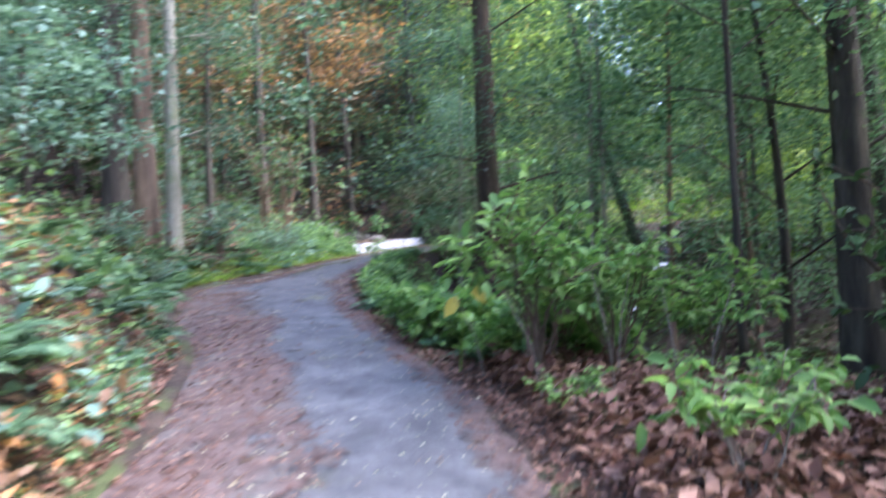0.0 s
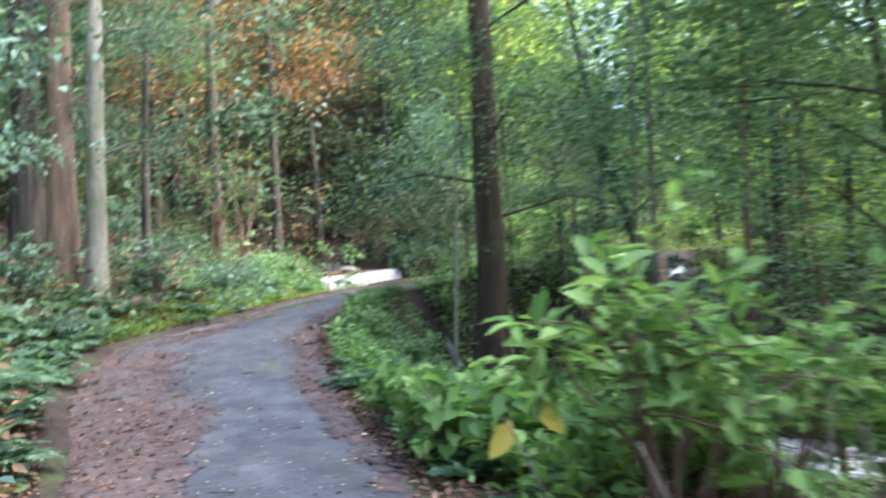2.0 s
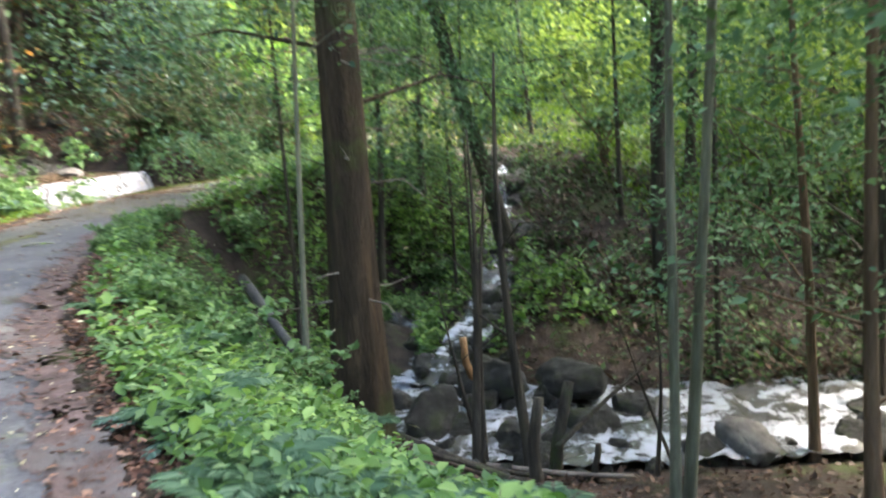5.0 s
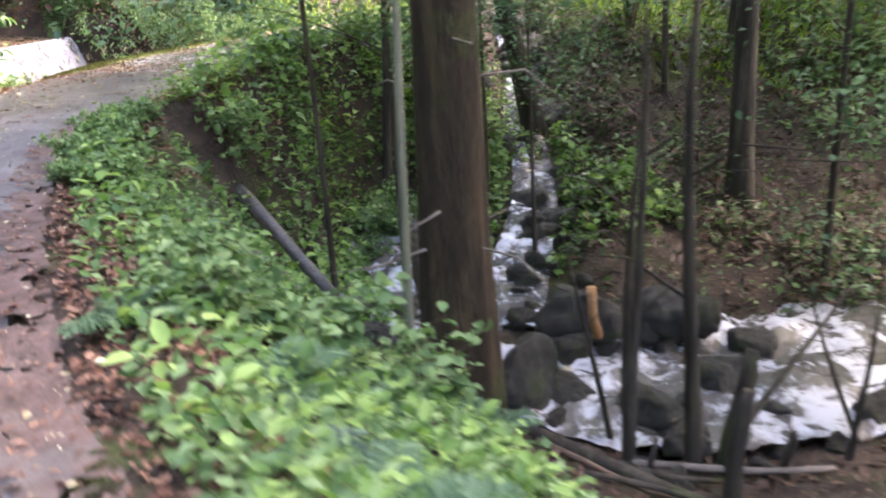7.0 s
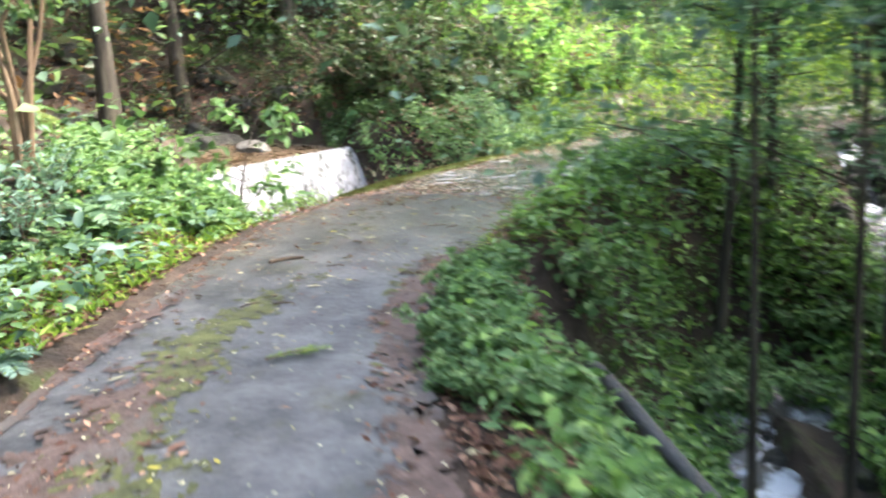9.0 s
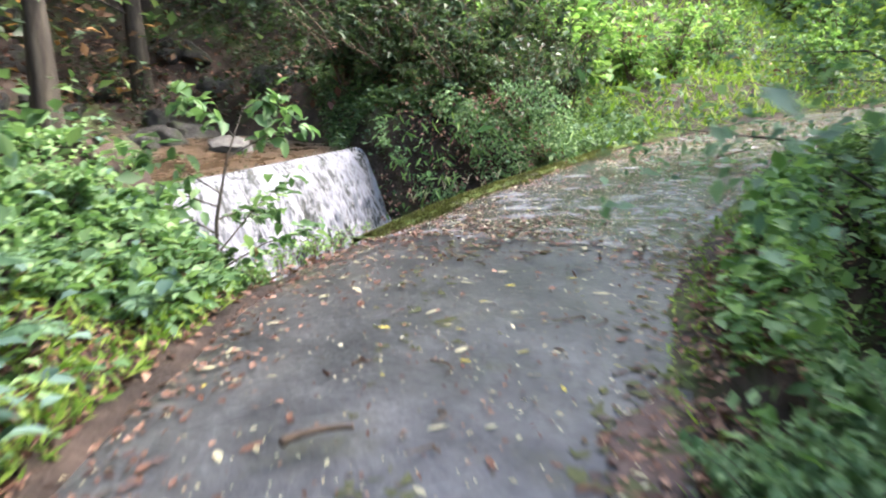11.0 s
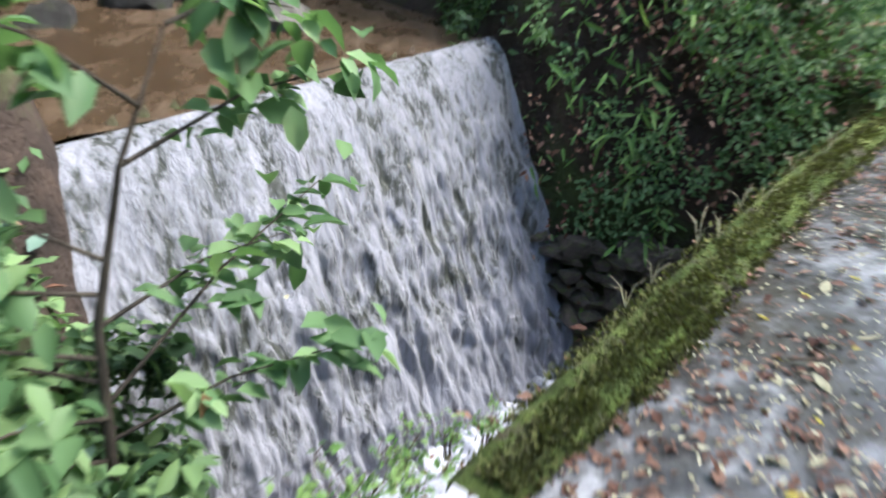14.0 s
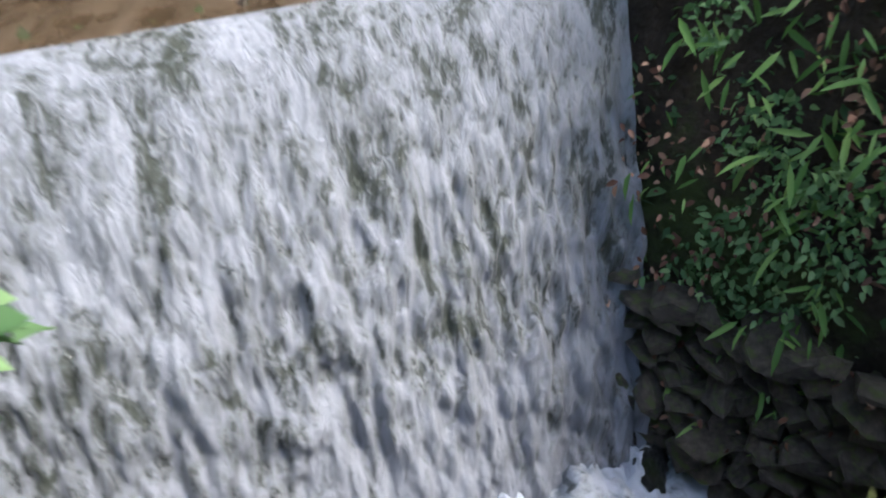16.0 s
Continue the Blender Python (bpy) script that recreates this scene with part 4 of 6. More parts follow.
for x, y, a, q in ((-7.5, 17.5, 60, 1.2), (-8.0, 12.5, 200, 1.1), (-6.8, 9.5, 280, 1.0), (1.0, 27.5, 10, 1.3), (8.6, 20.5, 60, 1.0), (9.5, 16.5, 130, 1.2), (7.8, 11, 210, 1.1), (6.5, 8.6, 300, 1.2), (3.8, 5.2, 20, 1.0), (4.6, 3.2, 80, 1.1), (-4.6, 5.0, 30, 0.8), (-4.2, 2.4, 99, 0.9), (-5.6, 7.2, 180, 0.9)):
    again(tall, x, y, a, q)
stemmy = shrub("stemmy_shrub", 38, 2.6, 0.9, 6, 330, 0.11, LEAF, "open shrub with bare tan stems on the bank above the lane", "shrub", "stemmy shrubs on the bank", low=0.5, ratio=0.5, bark=TAN_BARK)
put(stemmy, -3.8, 18.7, 0, 1.0)
again(stemmy, -4.6, 19.8, 120, 1.1)
ivy_bush = shrub("evergreen_shrub", 36, 1.25, 0.85, 10, 900, 0.1, LEAF_DARK, "dense dark glossy evergreen shrub above the basin", "shrub", "evergreen shrubs above the basin", low=0.05, ratio=0.5)
put(ivy_bush, -0.1, 24.2, 0, 1.0)
for x, y, a, q in ((0.6, 23.75, 60, 1.0), (1.4, 23.6, 120, 0.9), (0.3, 24.8, 200, 1.25), (1.3, 24.5, 250, 1.2), (2.2, 24.3, 310, 0.9), (-0.5, 25.2, 30, 1.2), (2.3, 25.3, 75, 1.2), (0.9, 25.7, 140, 1.4)):
    again(ivy_bush, x, y, a, q)
clearing_bush = shrub("bright_bush", 37, 1.4, 1.0, 9, 620, 0.15, LEAF_BRIGHT, "bright yellow-green bush beyond the crossing", "bush", "bright bushes past the crossing", low=0.1, ratio=0.5)
put(clearing_bush, 3.0, 25.6, 0, 1.0)
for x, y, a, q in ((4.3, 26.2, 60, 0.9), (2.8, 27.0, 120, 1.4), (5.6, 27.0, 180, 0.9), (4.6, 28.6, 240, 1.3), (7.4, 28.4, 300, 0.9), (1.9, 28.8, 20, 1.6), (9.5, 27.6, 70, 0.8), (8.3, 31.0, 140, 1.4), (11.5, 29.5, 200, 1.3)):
    again(clearing_bush, x, y, a, q)

# ---- the slender sapling before the weir ----
def weir_sapling():
    r = np.random.default_rng(44)
    thing = tagged(new("weir_sapling"), "slender dark-stemmed sapling with drooping green leaves before the waterfall", "sapling")
    main = [(0, 0, -0.3), (0.03, 0.02, 0.35), (0.06, 0.02, 0.8), (0.18, 0.03, 1.25), (0.34, 0.06, 1.6)]
    v, f = tubes([tube(main, [0.02, 0.017, 0.014, 0.009, 0.003], 7)])
    piece("stem", v, f, DARK_BARK, thing)
    for a, b in (((0.05, 0.02, 0.55), (0.65, 0.25, 0.95)), ((0.04, 0.02, 0.42), (0.6, -0.1, 0.62)), ((0.05, 0.02, 0.7), (-0.45, -0.25, 0.95)), ((0.1, 0.02, 1.0), (-0.35, 0.0, 1.25)), ((0.18, 0.03, 1.25), (0.75, 0.2, 1.4)), ((0.25, 0.04, 1.4), (-0.1, -0.15, 1.65)), ((0.06, 0.02, 0.8), (0.6, 0.45, 0.78)), ((0.34, 0.06, 1.6), (0.62, 0.1, 1.62)), ((0.05, 0.02, 0.62), (-0.42, 0.12, 0.72)), ((0.05, 0.02, 0.5), (-0.3, -0.35, 0.7)), ((0.07, 0.02, 0.9), (-0.45, -0.2, 1.05)), ((0.04, 0.02, 0.35), (-0.4, -0.1, 0.4))):
        a, b = np.array(a), np.array(b)
        b = a + (b - a) * 1.25
        m = (a + b) / 2 + np.array((0, 0, 0.05))
        v, f = tubes([tube([tuple(a), tuple(m), tuple(b)], [0.008, 0.005, 0.002], 5)])
        twig = piece("twig", v, f, DARK_BARK, thing)
        base, way = [], []
        for k in range(42):
            t_ = 0.25 + 0.8 * r.random()
            base.append(a + (b - a) * t_ + np.array((0, 0, 0.05 * (1 - abs(2 * t_ - 1)))) + r.normal(0, 0.045, 3))
            w = (b - a) * 0.6 + scatter_dirs(1, r, 0.4)[0] * 0.5
            w[2] -= 0.3
            way.append(w)
        n = len(base)
        le = 0.125 * (0.6 + 0.7 * r.random(n))
        v, f = leaf_rows(np.array(base), np.array(way), np.tile((0, 0, 1.0), (n, 1)) + 0.3 * r.normal(size=(n, 3)), le, le * 0.55)
        piece("foliage", v, f, COVER, twig)
    v, f = leaf_rows(np.array([(0.3, -0.08, 0.58)]), np.array([(0.02, 0, -1.0)]), np.array([(0.5, -0.8, 0)]), np.array([0.13]), np.array([0.06]))
    piece("dry_leaf", v, f, LEAF_RUST, thing, "hanging dry orange leaf")
    return thing


ws = weir_sapling()
ws.matrix_basis = pose(-2.28, 20.75, 1.45, 0, 0, 20)
edge = shrub("edge_shrub", 45, 0.75, 0.55, 9, 420, 0.135, COVER, "leafy green shrub at the corner of the basin", "shrub", "shrubs at the basin's corner", low=0.1, ratio=0.6)
put(edge, -3.0, 19.7, 0, 0.5)
for x, y, a, q in ((-3.05, 20.2, 60, 0.45), (-2.95, 18.9, 130, 0.4), (-3.3, 21.0, 210, 0.55), (-3.4, 19.5, 290, 0.6), (-3.3, 18.2, 20, 0.55), (-3.6, 21.9, 30, 0.45), (-3.5, 17.4, 111, 0.55), (-3.05, 20.7, 77, 0.4), (-2.62, 20.0, 170, 0.3), (-2.7, 19.3, 250, 0.36), (-2.45, 19.75, 310, 0.28), (-2.72, 20.4, 200, 0.3), (-2.5, 20.3, 100, 0.3), (-2.4, 19.4, 40, 0.22), (-2.85, 20.0, 140, 0.4), (-2.25, 19.9, 20, 0.2), (-2.6, 20.85, 33, 0.34), (-2.72, 21.15, 133, 0.3), (-2.5, 20.6, 233, 0.3), (-2.42, 20.45, 333, 0.28), (-2.85, 21.45, 50, 0.3), (-2.35, 20.15, 150, 0.25)):
    again(edge, x, y, a, q)
tuft = shrub("kerb_plant", 46, 0.28, 0.22, 6, 70, 0.06, LEAF_BRIGHT, "small yellow-green plant growing over the mossy kerb", "plant", "small plants on the kerb", low=0.1, ratio=0.55)
put(tuft, -1.62, 19.98, 0, 0.6, z=2.03)
for x, y, a, q, z in ((-1.4, 20.2, 50, 0.75, 2.1), (-1.2, 20.38, 120, 0.5, 2.13), (-1.8, 19.8, 200, 0.7, 2.0), (-2.0, 19.6, 260, 0.9, 1.98)):
    again(tuft, x, y, a, q, z=z)
for x, y, a, q in ((-1.6, 20.22, 10, 1.0), (-1.5, 20.3, 70, 0.8), (-1.4, 20.42, 140, 0.7), (-1.28, 20.5, 200, 0.6), (-1.7, 20.1, 250, 0.9), (-1.85, 19.95, 310, 0.9)):
    again(tuft, x, y, a, q, z=2.0)

# ---- ferns ----
FERNS = [fern(50, 0.62, FERN, "arching green fern on the roadside bank"), fern(60, 0.5, LEAF_TEAL, "pale blue-green fern on the shaded bank"), fern(70, 0.75, FERN, "large spreading green fern on the slope", 11)]
for i, f_ in enumerate(FERNS):
    put(f_, (-2.5, -2.9, -3.5)[i], (4.0, 6.5, 8.2)[i], 0, 1.0)
fr = np.random.default_rng(9)
made_f = 0
while made_f < 190:
    zone = made_f % 5
    if zone < 3:
        k = fr.uniform(1.2, 7.0)
        e = np.array([np.interp(k, np.arange(len(LEFT)), LEFT[:, 0]), np.interp(k, np.arange(len(LEFT)), LEFT[:, 1])])
        x, y = e[0] - abs(fr.normal(0, 0.75)) - 0.3, e[1] + fr.normal(0, 0.3)
    elif zone == 3:
        k = fr.uniform(7, 12.5)
        e = np.array([np.interp(k, np.arange(len(LEFT)), LEFT[:, 0]), np.interp(k, np.arange(len(LEFT)), LEFT[:, 1])])
        x, y = e[0] - abs(fr.normal(0, 0.8)) - 0.3, e[1] + fr.normal(0, 0.3)
    else:
        k = fr.uniform(3.5, 8.5)
        e = np.array([np.interp(k, np.arange(len(RIGHT)), RIGHT[:, 0]), np.interp(k, np.arange(len(RIGHT)), RIGHT[:, 1])])
        x, y = e[0] + 0.35 + abs(fr.normal(0, 0.9)), e[1] - 0.2
    again(FERNS[int(fr.choice([0, 0, 1, 2]))], x, y, fr.uniform(0, 360), fr.uniform(0.5, 1.0) * (0.72 if zone == 4 else 0.78), 0.02)
    made_f += 1

bank_plant = shrub("bank_plant", 81, 0.55, 0.5, 9, 420, 0.095, COVER, "trailing plant with broad leaves on the edge of the bank", "plant", "broad-leaved plants on the downhill bank", low=0.1, ratio=0.75)
put(bank_plant, 0.35, 17.6, 0, 1.0)
pr = np.random.default_rng(12)
for i in range(64):
    k = pr.uniform(8.2, 15.8)
    e = [np.interp(k, np.arange(len(RIGHT)), RIGHT[:, c]) for c in (0, 1)]
    q = [np.interp(k + 0.1, np.arange(len(RIGHT)), RIGHT[:, c]) - e[c] for c in (0, 1)]
    ln = math.hypot(*q)
    d = 0.42 + abs(pr.normal(0, 0.9))
    bx, by = e[0] + q[1] / ln * d, e[1] - q[0] / ln * d
    if by > 17.0 and d < 1.0:
        continue
    if 13.6 < by < 18.3 and i % 3:
        continue
    if -1.3 < bx - 0.15 - (18.05 - by) * 0.28 < 0.5 and 15.0 < by < 18.3 and d > 0.6:
        continue
    again(bank_plant, e[0] + q[1] / ln * d, e[1] - q[0] / ln * d, pr.uniform(0, 360), pr.uniform(0.5, 1.0) * (0.65 if k > 12 and d < 0.9 else 0.55 if 13.6 < by < 18.3 else 1.0))


for i in range(26):
    k = 9.6 + 1.3 * i / 25
    e = [np.interp(k, np.arange(len(RIGHT)), RIGHT[:, c]) for c in (0, 1)]
    q = [np.interp(k + 0.1, np.arange(len(RIGHT)), RIGHT[:, c]) - e[c] for c in (0, 1)]
    ln = math.hypot(*q)
    d = pr.uniform(0.12, 0.4)
    again(bank_plant, e[0] + q[1] / ln * d, e[1] - q[0] / ln * d, pr.uniform(0, 360), pr.uniform(0.25, 0.45))


def yellowing_plant():
    thing = tagged(new("yellowing_plant"), "thin stalk with two drooping yellow leaves at the lane's edge", "plant")
    v, f = tubes([tube([(0, 0, -0.55), (0.03, 0, -0.2), (0, 0.02, 0.05), (0.1, 0.03, 0.12)], [0.007, 0.006, 0.004, 0.002], 5)])
    piece("stalk", v, f, GRASS, thing)
    for a, b in (((0, 0.02, 0.05), (-0.5, -0.2, -0.8)), ((0.1, 0.03, 0.12), (0.6, -0.1, -0.6))):
        v, f = leaf_rows(np.array([a]), np.array([b]), np.array([(0.3, -0.9, 0.3)]), np.array([0.2]), np.array([0.11]))
        piece("yellow_leaf", v, f, YELLOW, thing)
    return thing


yp = yellowing_plant()
yp.matrix_basis = pose(0.15, 5.98, 1.22)


def bare_stalk(x, y, h, lean, seed):
    r = np.random.default_rng(seed)
    a = r.uniform(0, 6.28)
    v, f = tubes([tube([(0, 0, -0.05), (lean * 0.3 * math.cos(a), lean * 0.3 * math.sin(a), h * 0.5), (lean * math.cos(a), lean * math.sin(a), h)], [0.008, 0.006, 0.003], 5)])
    ob = tagged(piece("bare_stalk", v, f, DEADWOOD), "pale leafless stalk standing among the bushes", "stalk", "bare stalks by the lane")
    ob.matrix_basis = pose(x, y, spot(x, y))


for i, (x, y, h) in enumerate(((1.15, 4.9, 0.95), (0.7, 5.1, 0.8), (1.6, 5.0, 0.9), (1.3, 5.6, 1.1), (2.0, 5.7, 1.0), (0.95, 6.3, 1.0), (0.35, 6.0, 0.7))):
    bare_stalk(x, y, h, 0.25, i)

# ---- ground cover, litter and other uncounted things ----
def sample(n, box, keep, seed):
    """Places on the ground within a box, thinned out by keep(x, y)."""
    r = np.random.default_rng(seed)
    X, Y = r.uniform(box[0], box[1], n), r.uniform(box[2], box[3], n)
    m = r.random(n) < keep(X, Y)
    return X[m], Y[m], r


def lateral(x, y):
    d, at, side = near(MID, x, y)
    half = np.interp(at, np.arange(len(MID)), HALF)
    return d - half, side, at, d * side / half


def patchy(x, y, s):
    return smooth01(np.sin(x * s + 1.3 * np.sin(y * s * 0.7)) * np.sin(y * s * 0.9 + x * s * 0.4 + 2) + 0.35 * np.sin(3 * s * x + 1) * np.sin(3.4 * s * y), -0.35, 0.5)


def carpet(name, n, box, keep, seed, mat, label, leaf, category, tall=0.12, flat=0.4, stand=0.5, wide=0.55, make=chip_rows):
    X, Y, r = sample(n, box, keep, seed)
    Z = terrain(X, Y)
    k = len(X)
    base = np.stack([X, Y, Z + tall * r.random(k) ** 1.3], 1)
    way = scatter_dirs(k, r, flat)
    way[:, 2] += stand * r.random(k) - 0.1
    up = np.tile((0, 0, 1.0), (k, 1)) + 0.35 * r.normal(size=(k, 3))
    le = leaf * (0.5 + 0.9 * r.random(k))
    v, f = make(base, way, up, le, le * wide)
    ob = piece(name, v, f, mat)
    return tagged(ob, label, category, kind="stuff")


def hollow_side(x, y):
    """The thinly grown stretch of bank round the fallen log."""
    d = x - 0.15 - (18.05 - y) * 0.28
    return ((d > -1.7) & (d < 0.3) & (y > 13.9) & (y < 18.0) & (lateral(x, y)[0] > 0.5)) * np.where(np.abs(d) < 0.22, 1.0, 0.5)


def right_bank(x, y):
    o, side, at, _ = lateral(x, y)
    ds, _, ss = near(STREAM_XY, x, y)
    return (side < 0) * (o > 0.12) * ((ss < 0) | (y > 18.2)) * smooth01(ds, 0.8, 2.0) * (0.25 + 0.75 * patchy(x, y, 1.6)) * np.exp(-np.maximum(o - 2.6, 0) / 0.9) * (1 - 0.85 * hollow_side(x, y)) * (1 - smooth01(x, 0.35, 0.7) * (y > 8.5) * (y < 14.2))


def left_bank(x, y):
    o, side, at, _ = lateral(x, y)
    v = -((x - CREST_A[0]) * DOWN[0] + (y - CREST_A[1]) * DOWN[1])
    u = (x - CREST_A[0]) * ALONG[0] + (y - CREST_A[1]) * ALONG[1]
    brook = (v > -2.8) & (u > -0.1) & (u < 5) & (v < 9)
    return (side > 0) * (o > 0.05) * ~brook * np.where(y < 11, 0.06 + 0.8 * patchy(x, y, 1.7) ** 2, 0.2 + 0.8 * patchy(x, y, 1.3)) * np.exp(-np.maximum(o - 1.5, 0) / 2.5)


def wet(x, y):
    """The bed of the upper brook and the basin."""
    v = -((x - CREST_A[0]) * DOWN[0] + (y - CREST_A[1]) * DOWN[1])
    u = (x - CREST_A[0]) * ALONG[0] + (y - CREST_A[1]) * ALONG[1]
    return (v > -3.2) & (v < 4.8) & (u > -0.15) & (u < CREST_W + 0.15 + 0.3 * np.maximum(v, 0))


carpet("ground_cover", 90000, (-2, 4, 7, 20.5), right_bank, 101, COVER, "low green leafy plants covering the bank between lane and stream", 0.075, "ground cover", 0.2)
carpet("ground_cover", 44000, (-2, 6, 6.6, 21), right_bank, 102, LEAF_BRIGHT, "larger bright green leaves among the plants of the bank", 0.088, "ground cover", 0.26, make=leaf_rows)
def culvert_bank(x, y):
    o, side, at, _ = lateral(x, y)
    ds = near(STREAM_XY, x, y)[0]
    dc = near(CASC, x, y)[0]
    return (side < 0) * (o > 0.15) * (ds > 0.55) * (dc > 0.4) * (0.3 + 0.7 * patchy(x, y, 1.7)) * (1 - 0.9 * hollow_side(x, y))


carpet("bank_foliage", 16000, (0.2, 5.5, 16, 21.5), culvert_bank, 151, LEAF_BRIGHT, "dense broad green leaves on the steep bank below the crossing", 0.12, "foliage", 0.35, stand=0.2, wide=0.7, make=leaf_rows)
carpet("bank_foliage", 24000, (0.2, 5.5, 16, 21.5), culvert_bank, 152, COVER, "smaller leaves among the plants of the steep bank", 0.1, "foliage", 0.3, stand=0.2, make=leaf_rows)
carpet("ground_cover", 90000, (-9, 1, -1, 22), left_bank, 103, COVER, "green leafy plants covering the bank above the lane", 0.08, "ground cover", 0.22)
carpet("ground_cover", 26000, (-9, 1, -1, 22), left_bank, 104, LEAF_TEAL, "pale green leaves among the plants of the upper bank", 0.12, "ground cover", 0.28, make=leaf_rows)


def shelf_cover(x, y):
    o, side, at, _ = lateral(x, y)
    u = (x - CREST_A[0]) * ALONG[0] + (y - CREST_A[1]) * ALONG[1]
    v = (x - CREST_A[0]) * DOWN[0] + (y - CREST_A[1]) * DOWN[1]
    return (side > 0) * (o > 0.08) * ((u < -0.12) | (v > 1.0) & (u < 0.1 + 0.2 * v)) * 1.0


carpet("ground_cover", 5200, (-3.9, -2.1, 18.8, 21.5), shelf_cover, 161, COVER, "broad green leaves covering the earth beside the basin", 0.09, "ground cover", 0.14, wide=0.6, make=leaf_rows)
carpet("dry_bracken", 30000, (-6, 0, -2, 10), lambda x, y: (lateral(x, y)[1] > 0) * (lateral(x, y)[0] > 0.1) * (lateral(x, y)[0] < 3) * (0.1 + 0.9 * patchy(x + 3, y, 1.5)) * np.where(y < 5.5, 1.0, 0.45), 115, LEAF_RUST, "rusty dry bracken among the green plants of the bank", 0.11, "bracken", 0.3)
carpet("dry_bracken", 52000, (0.4, 5, -1, 7), lambda x, y: (lateral(x, y)[1] < 0) * (lateral(x, y)[0] > 0.25) * (0.4 + 0.6 * patchy(x, y + 3, 1.2)), 116, LITTER, "brown dry bracken under the bushes by the lane", 0.1, "bracken", 0.25)


carpet("leaf_litter", 130000, (-6, 0, -1, 20), lambda x, y: (lateral(x, y)[1] > 0) * (lateral(x, y)[0] > 0) * (lateral(x, y)[0] < 0.7) * 1.0, 117, LITTER, "brown and red leaf litter along the foot of the bank", 0.058, "leaf litter", 0.015, stand=0.1)
carpet("leaf_litter", 150000, (-2.5, 3, 2, 21), lambda x, y: (lateral(x, y)[1] < 0) * (lateral(x, y)[0] > 0) * (lateral(x, y)[0] < 0.6) * 1.0, 118, LITTER, "brown leaf litter along the downhill edge of the lane", 0.052, "leaf litter", 0.015, stand=0.1)


def verge(x, y):
    o, side, at, _ = lateral(x, y)
    return (side > 0) * (o > 0.0) * (o < 0.7) * (y > 12) * (y < 19.3) + 0.0


carpet("verge_grass", 26000, (-5.5, -1.5, 12, 19.5), verge, 105, GRASS, "strip of yellow-green grass and weeds along the lane", 0.09, "grass", 0.06, stand=1.0, wide=0.25)


def low_verge(x, y):
    o, side, at, _ = lateral(x, y)
    return (side < 0) * (o > -0.12) * (o < 0.35) * (y > 16.5) * (0.2 + 0.8 * patchy(x, y, 3.0))


carpet("verge_grass", 26000, (-1.2, 5, 16.5, 22.2), low_verge, 162, GRASS, "mossy grass and weeds on the downhill edge of the lane", 0.05, "grass", 0.03, stand=1.0, wide=0.3)


def meadow(x, y):
    o, side, at, _ = lateral(x, y)
    return ((x > 2.2) & (o > 0.02) & (y > 21.5)) * (side > 0) * 1.0 + (side < 0) * (o > 0.02) * (x > 5.5) * (y > 22.3) * 1.0


carpet("meadow_grass", 120000, (2, 30, 21.5, 45), meadow, 106, GRASS, "bright yellow-green grass of the clearing past the crossing", 0.2, "grass", 0.1, stand=1.4, wide=0.2)


def clearing(x, y):
    """The sunlit grass on the level ground past the far bank."""
    o, side, at, _ = lateral(x, y)
    ds, _, ss = near(STREAM_XY, x, y)
    return (side < 0) * (ss > 0) * (o > 0.5) * smooth01(ds, 4.6, 6.2) * (0.4 + 0.6 * patchy(x, y, 0.8))


carpet("meadow_grass", 80000, (5, 26, 8, 25), clearing, 163, GRASS, "lime-green grass on the level ground across the stream", 0.2, "grass", 0.12, stand=1.4, wide=0.22)


def basin_wall(x, y):
    o, side, at, _ = lateral(x, y)
    wr = (x - CREST_B[0]) * 0.394 + (y - CREST_B[1]) * 0.919
    return (side > 0) * (wr > -0.45) * (wr < 3.0) * (x > -0.9) * (x < 3.6) * (o > 0.02) * 1.0


carpet("ivy", 60000, (-1.2, 3.8, 21.6, 27), basin_wall, 107, LEAF, "dark ivy and small leaves hanging over the basin's wall", 0.06, "ivy", 0.22, stand=-0.3)
carpet("ivy", 9000, (-1.2, 3.8, 21.6, 25), basin_wall, 108, LEAF, "fresh green sprigs hanging over the basin's wall", 0.07, "ivy", 0.26, stand=-0.4, make=leaf_rows)


def brown_slope(x, y):
    """The open floor of the wood above the weir, where little grows."""
    return (x > -10) & (x < 0.5 + 0.1 * (y - 22)) & (y > 21.5 - 0.25 * (x + 3))


def wood_floor(x, y):
    o, side, at, _ = lateral(x, y)
    v = -((x - CREST_A[0]) * DOWN[0] + (y - CREST_A[1]) * DOWN[1])
    u = (x - CREST_A[0]) * ALONG[0] + (y - CREST_A[1]) * ALONG[1]
    wet = (v > -2.8) & (u > -0.2) & (u < 3.6 + 0.4 * np.maximum(v, 0)) & (v < 10)
    return (o > 0.3) * ~wet * patchy(x, y, 0.5)


carpet("undergrowth", 70000, (-22, 22, -6, 42), lambda x, y: wood_floor(x, y) * (lateral(x, y)[1] > 0) * ~brown_slope(x, y), 109, LEAF, "scattered leafy undergrowth on the wooded slope", 0.16, "undergrowth", 0.7)
carpet("undergrowth", 50000, (-22, 10, 8, 46), lambda x, y: wood_floor(x, y + 7) * (lateral(x, y)[1] > 0) * (lateral(x, y)[0] > 0.3) * ~wet(x, y), 110, LITTER, "brown dry bracken and leaves on the wooded slope", 0.13, "undergrowth", 0.5)


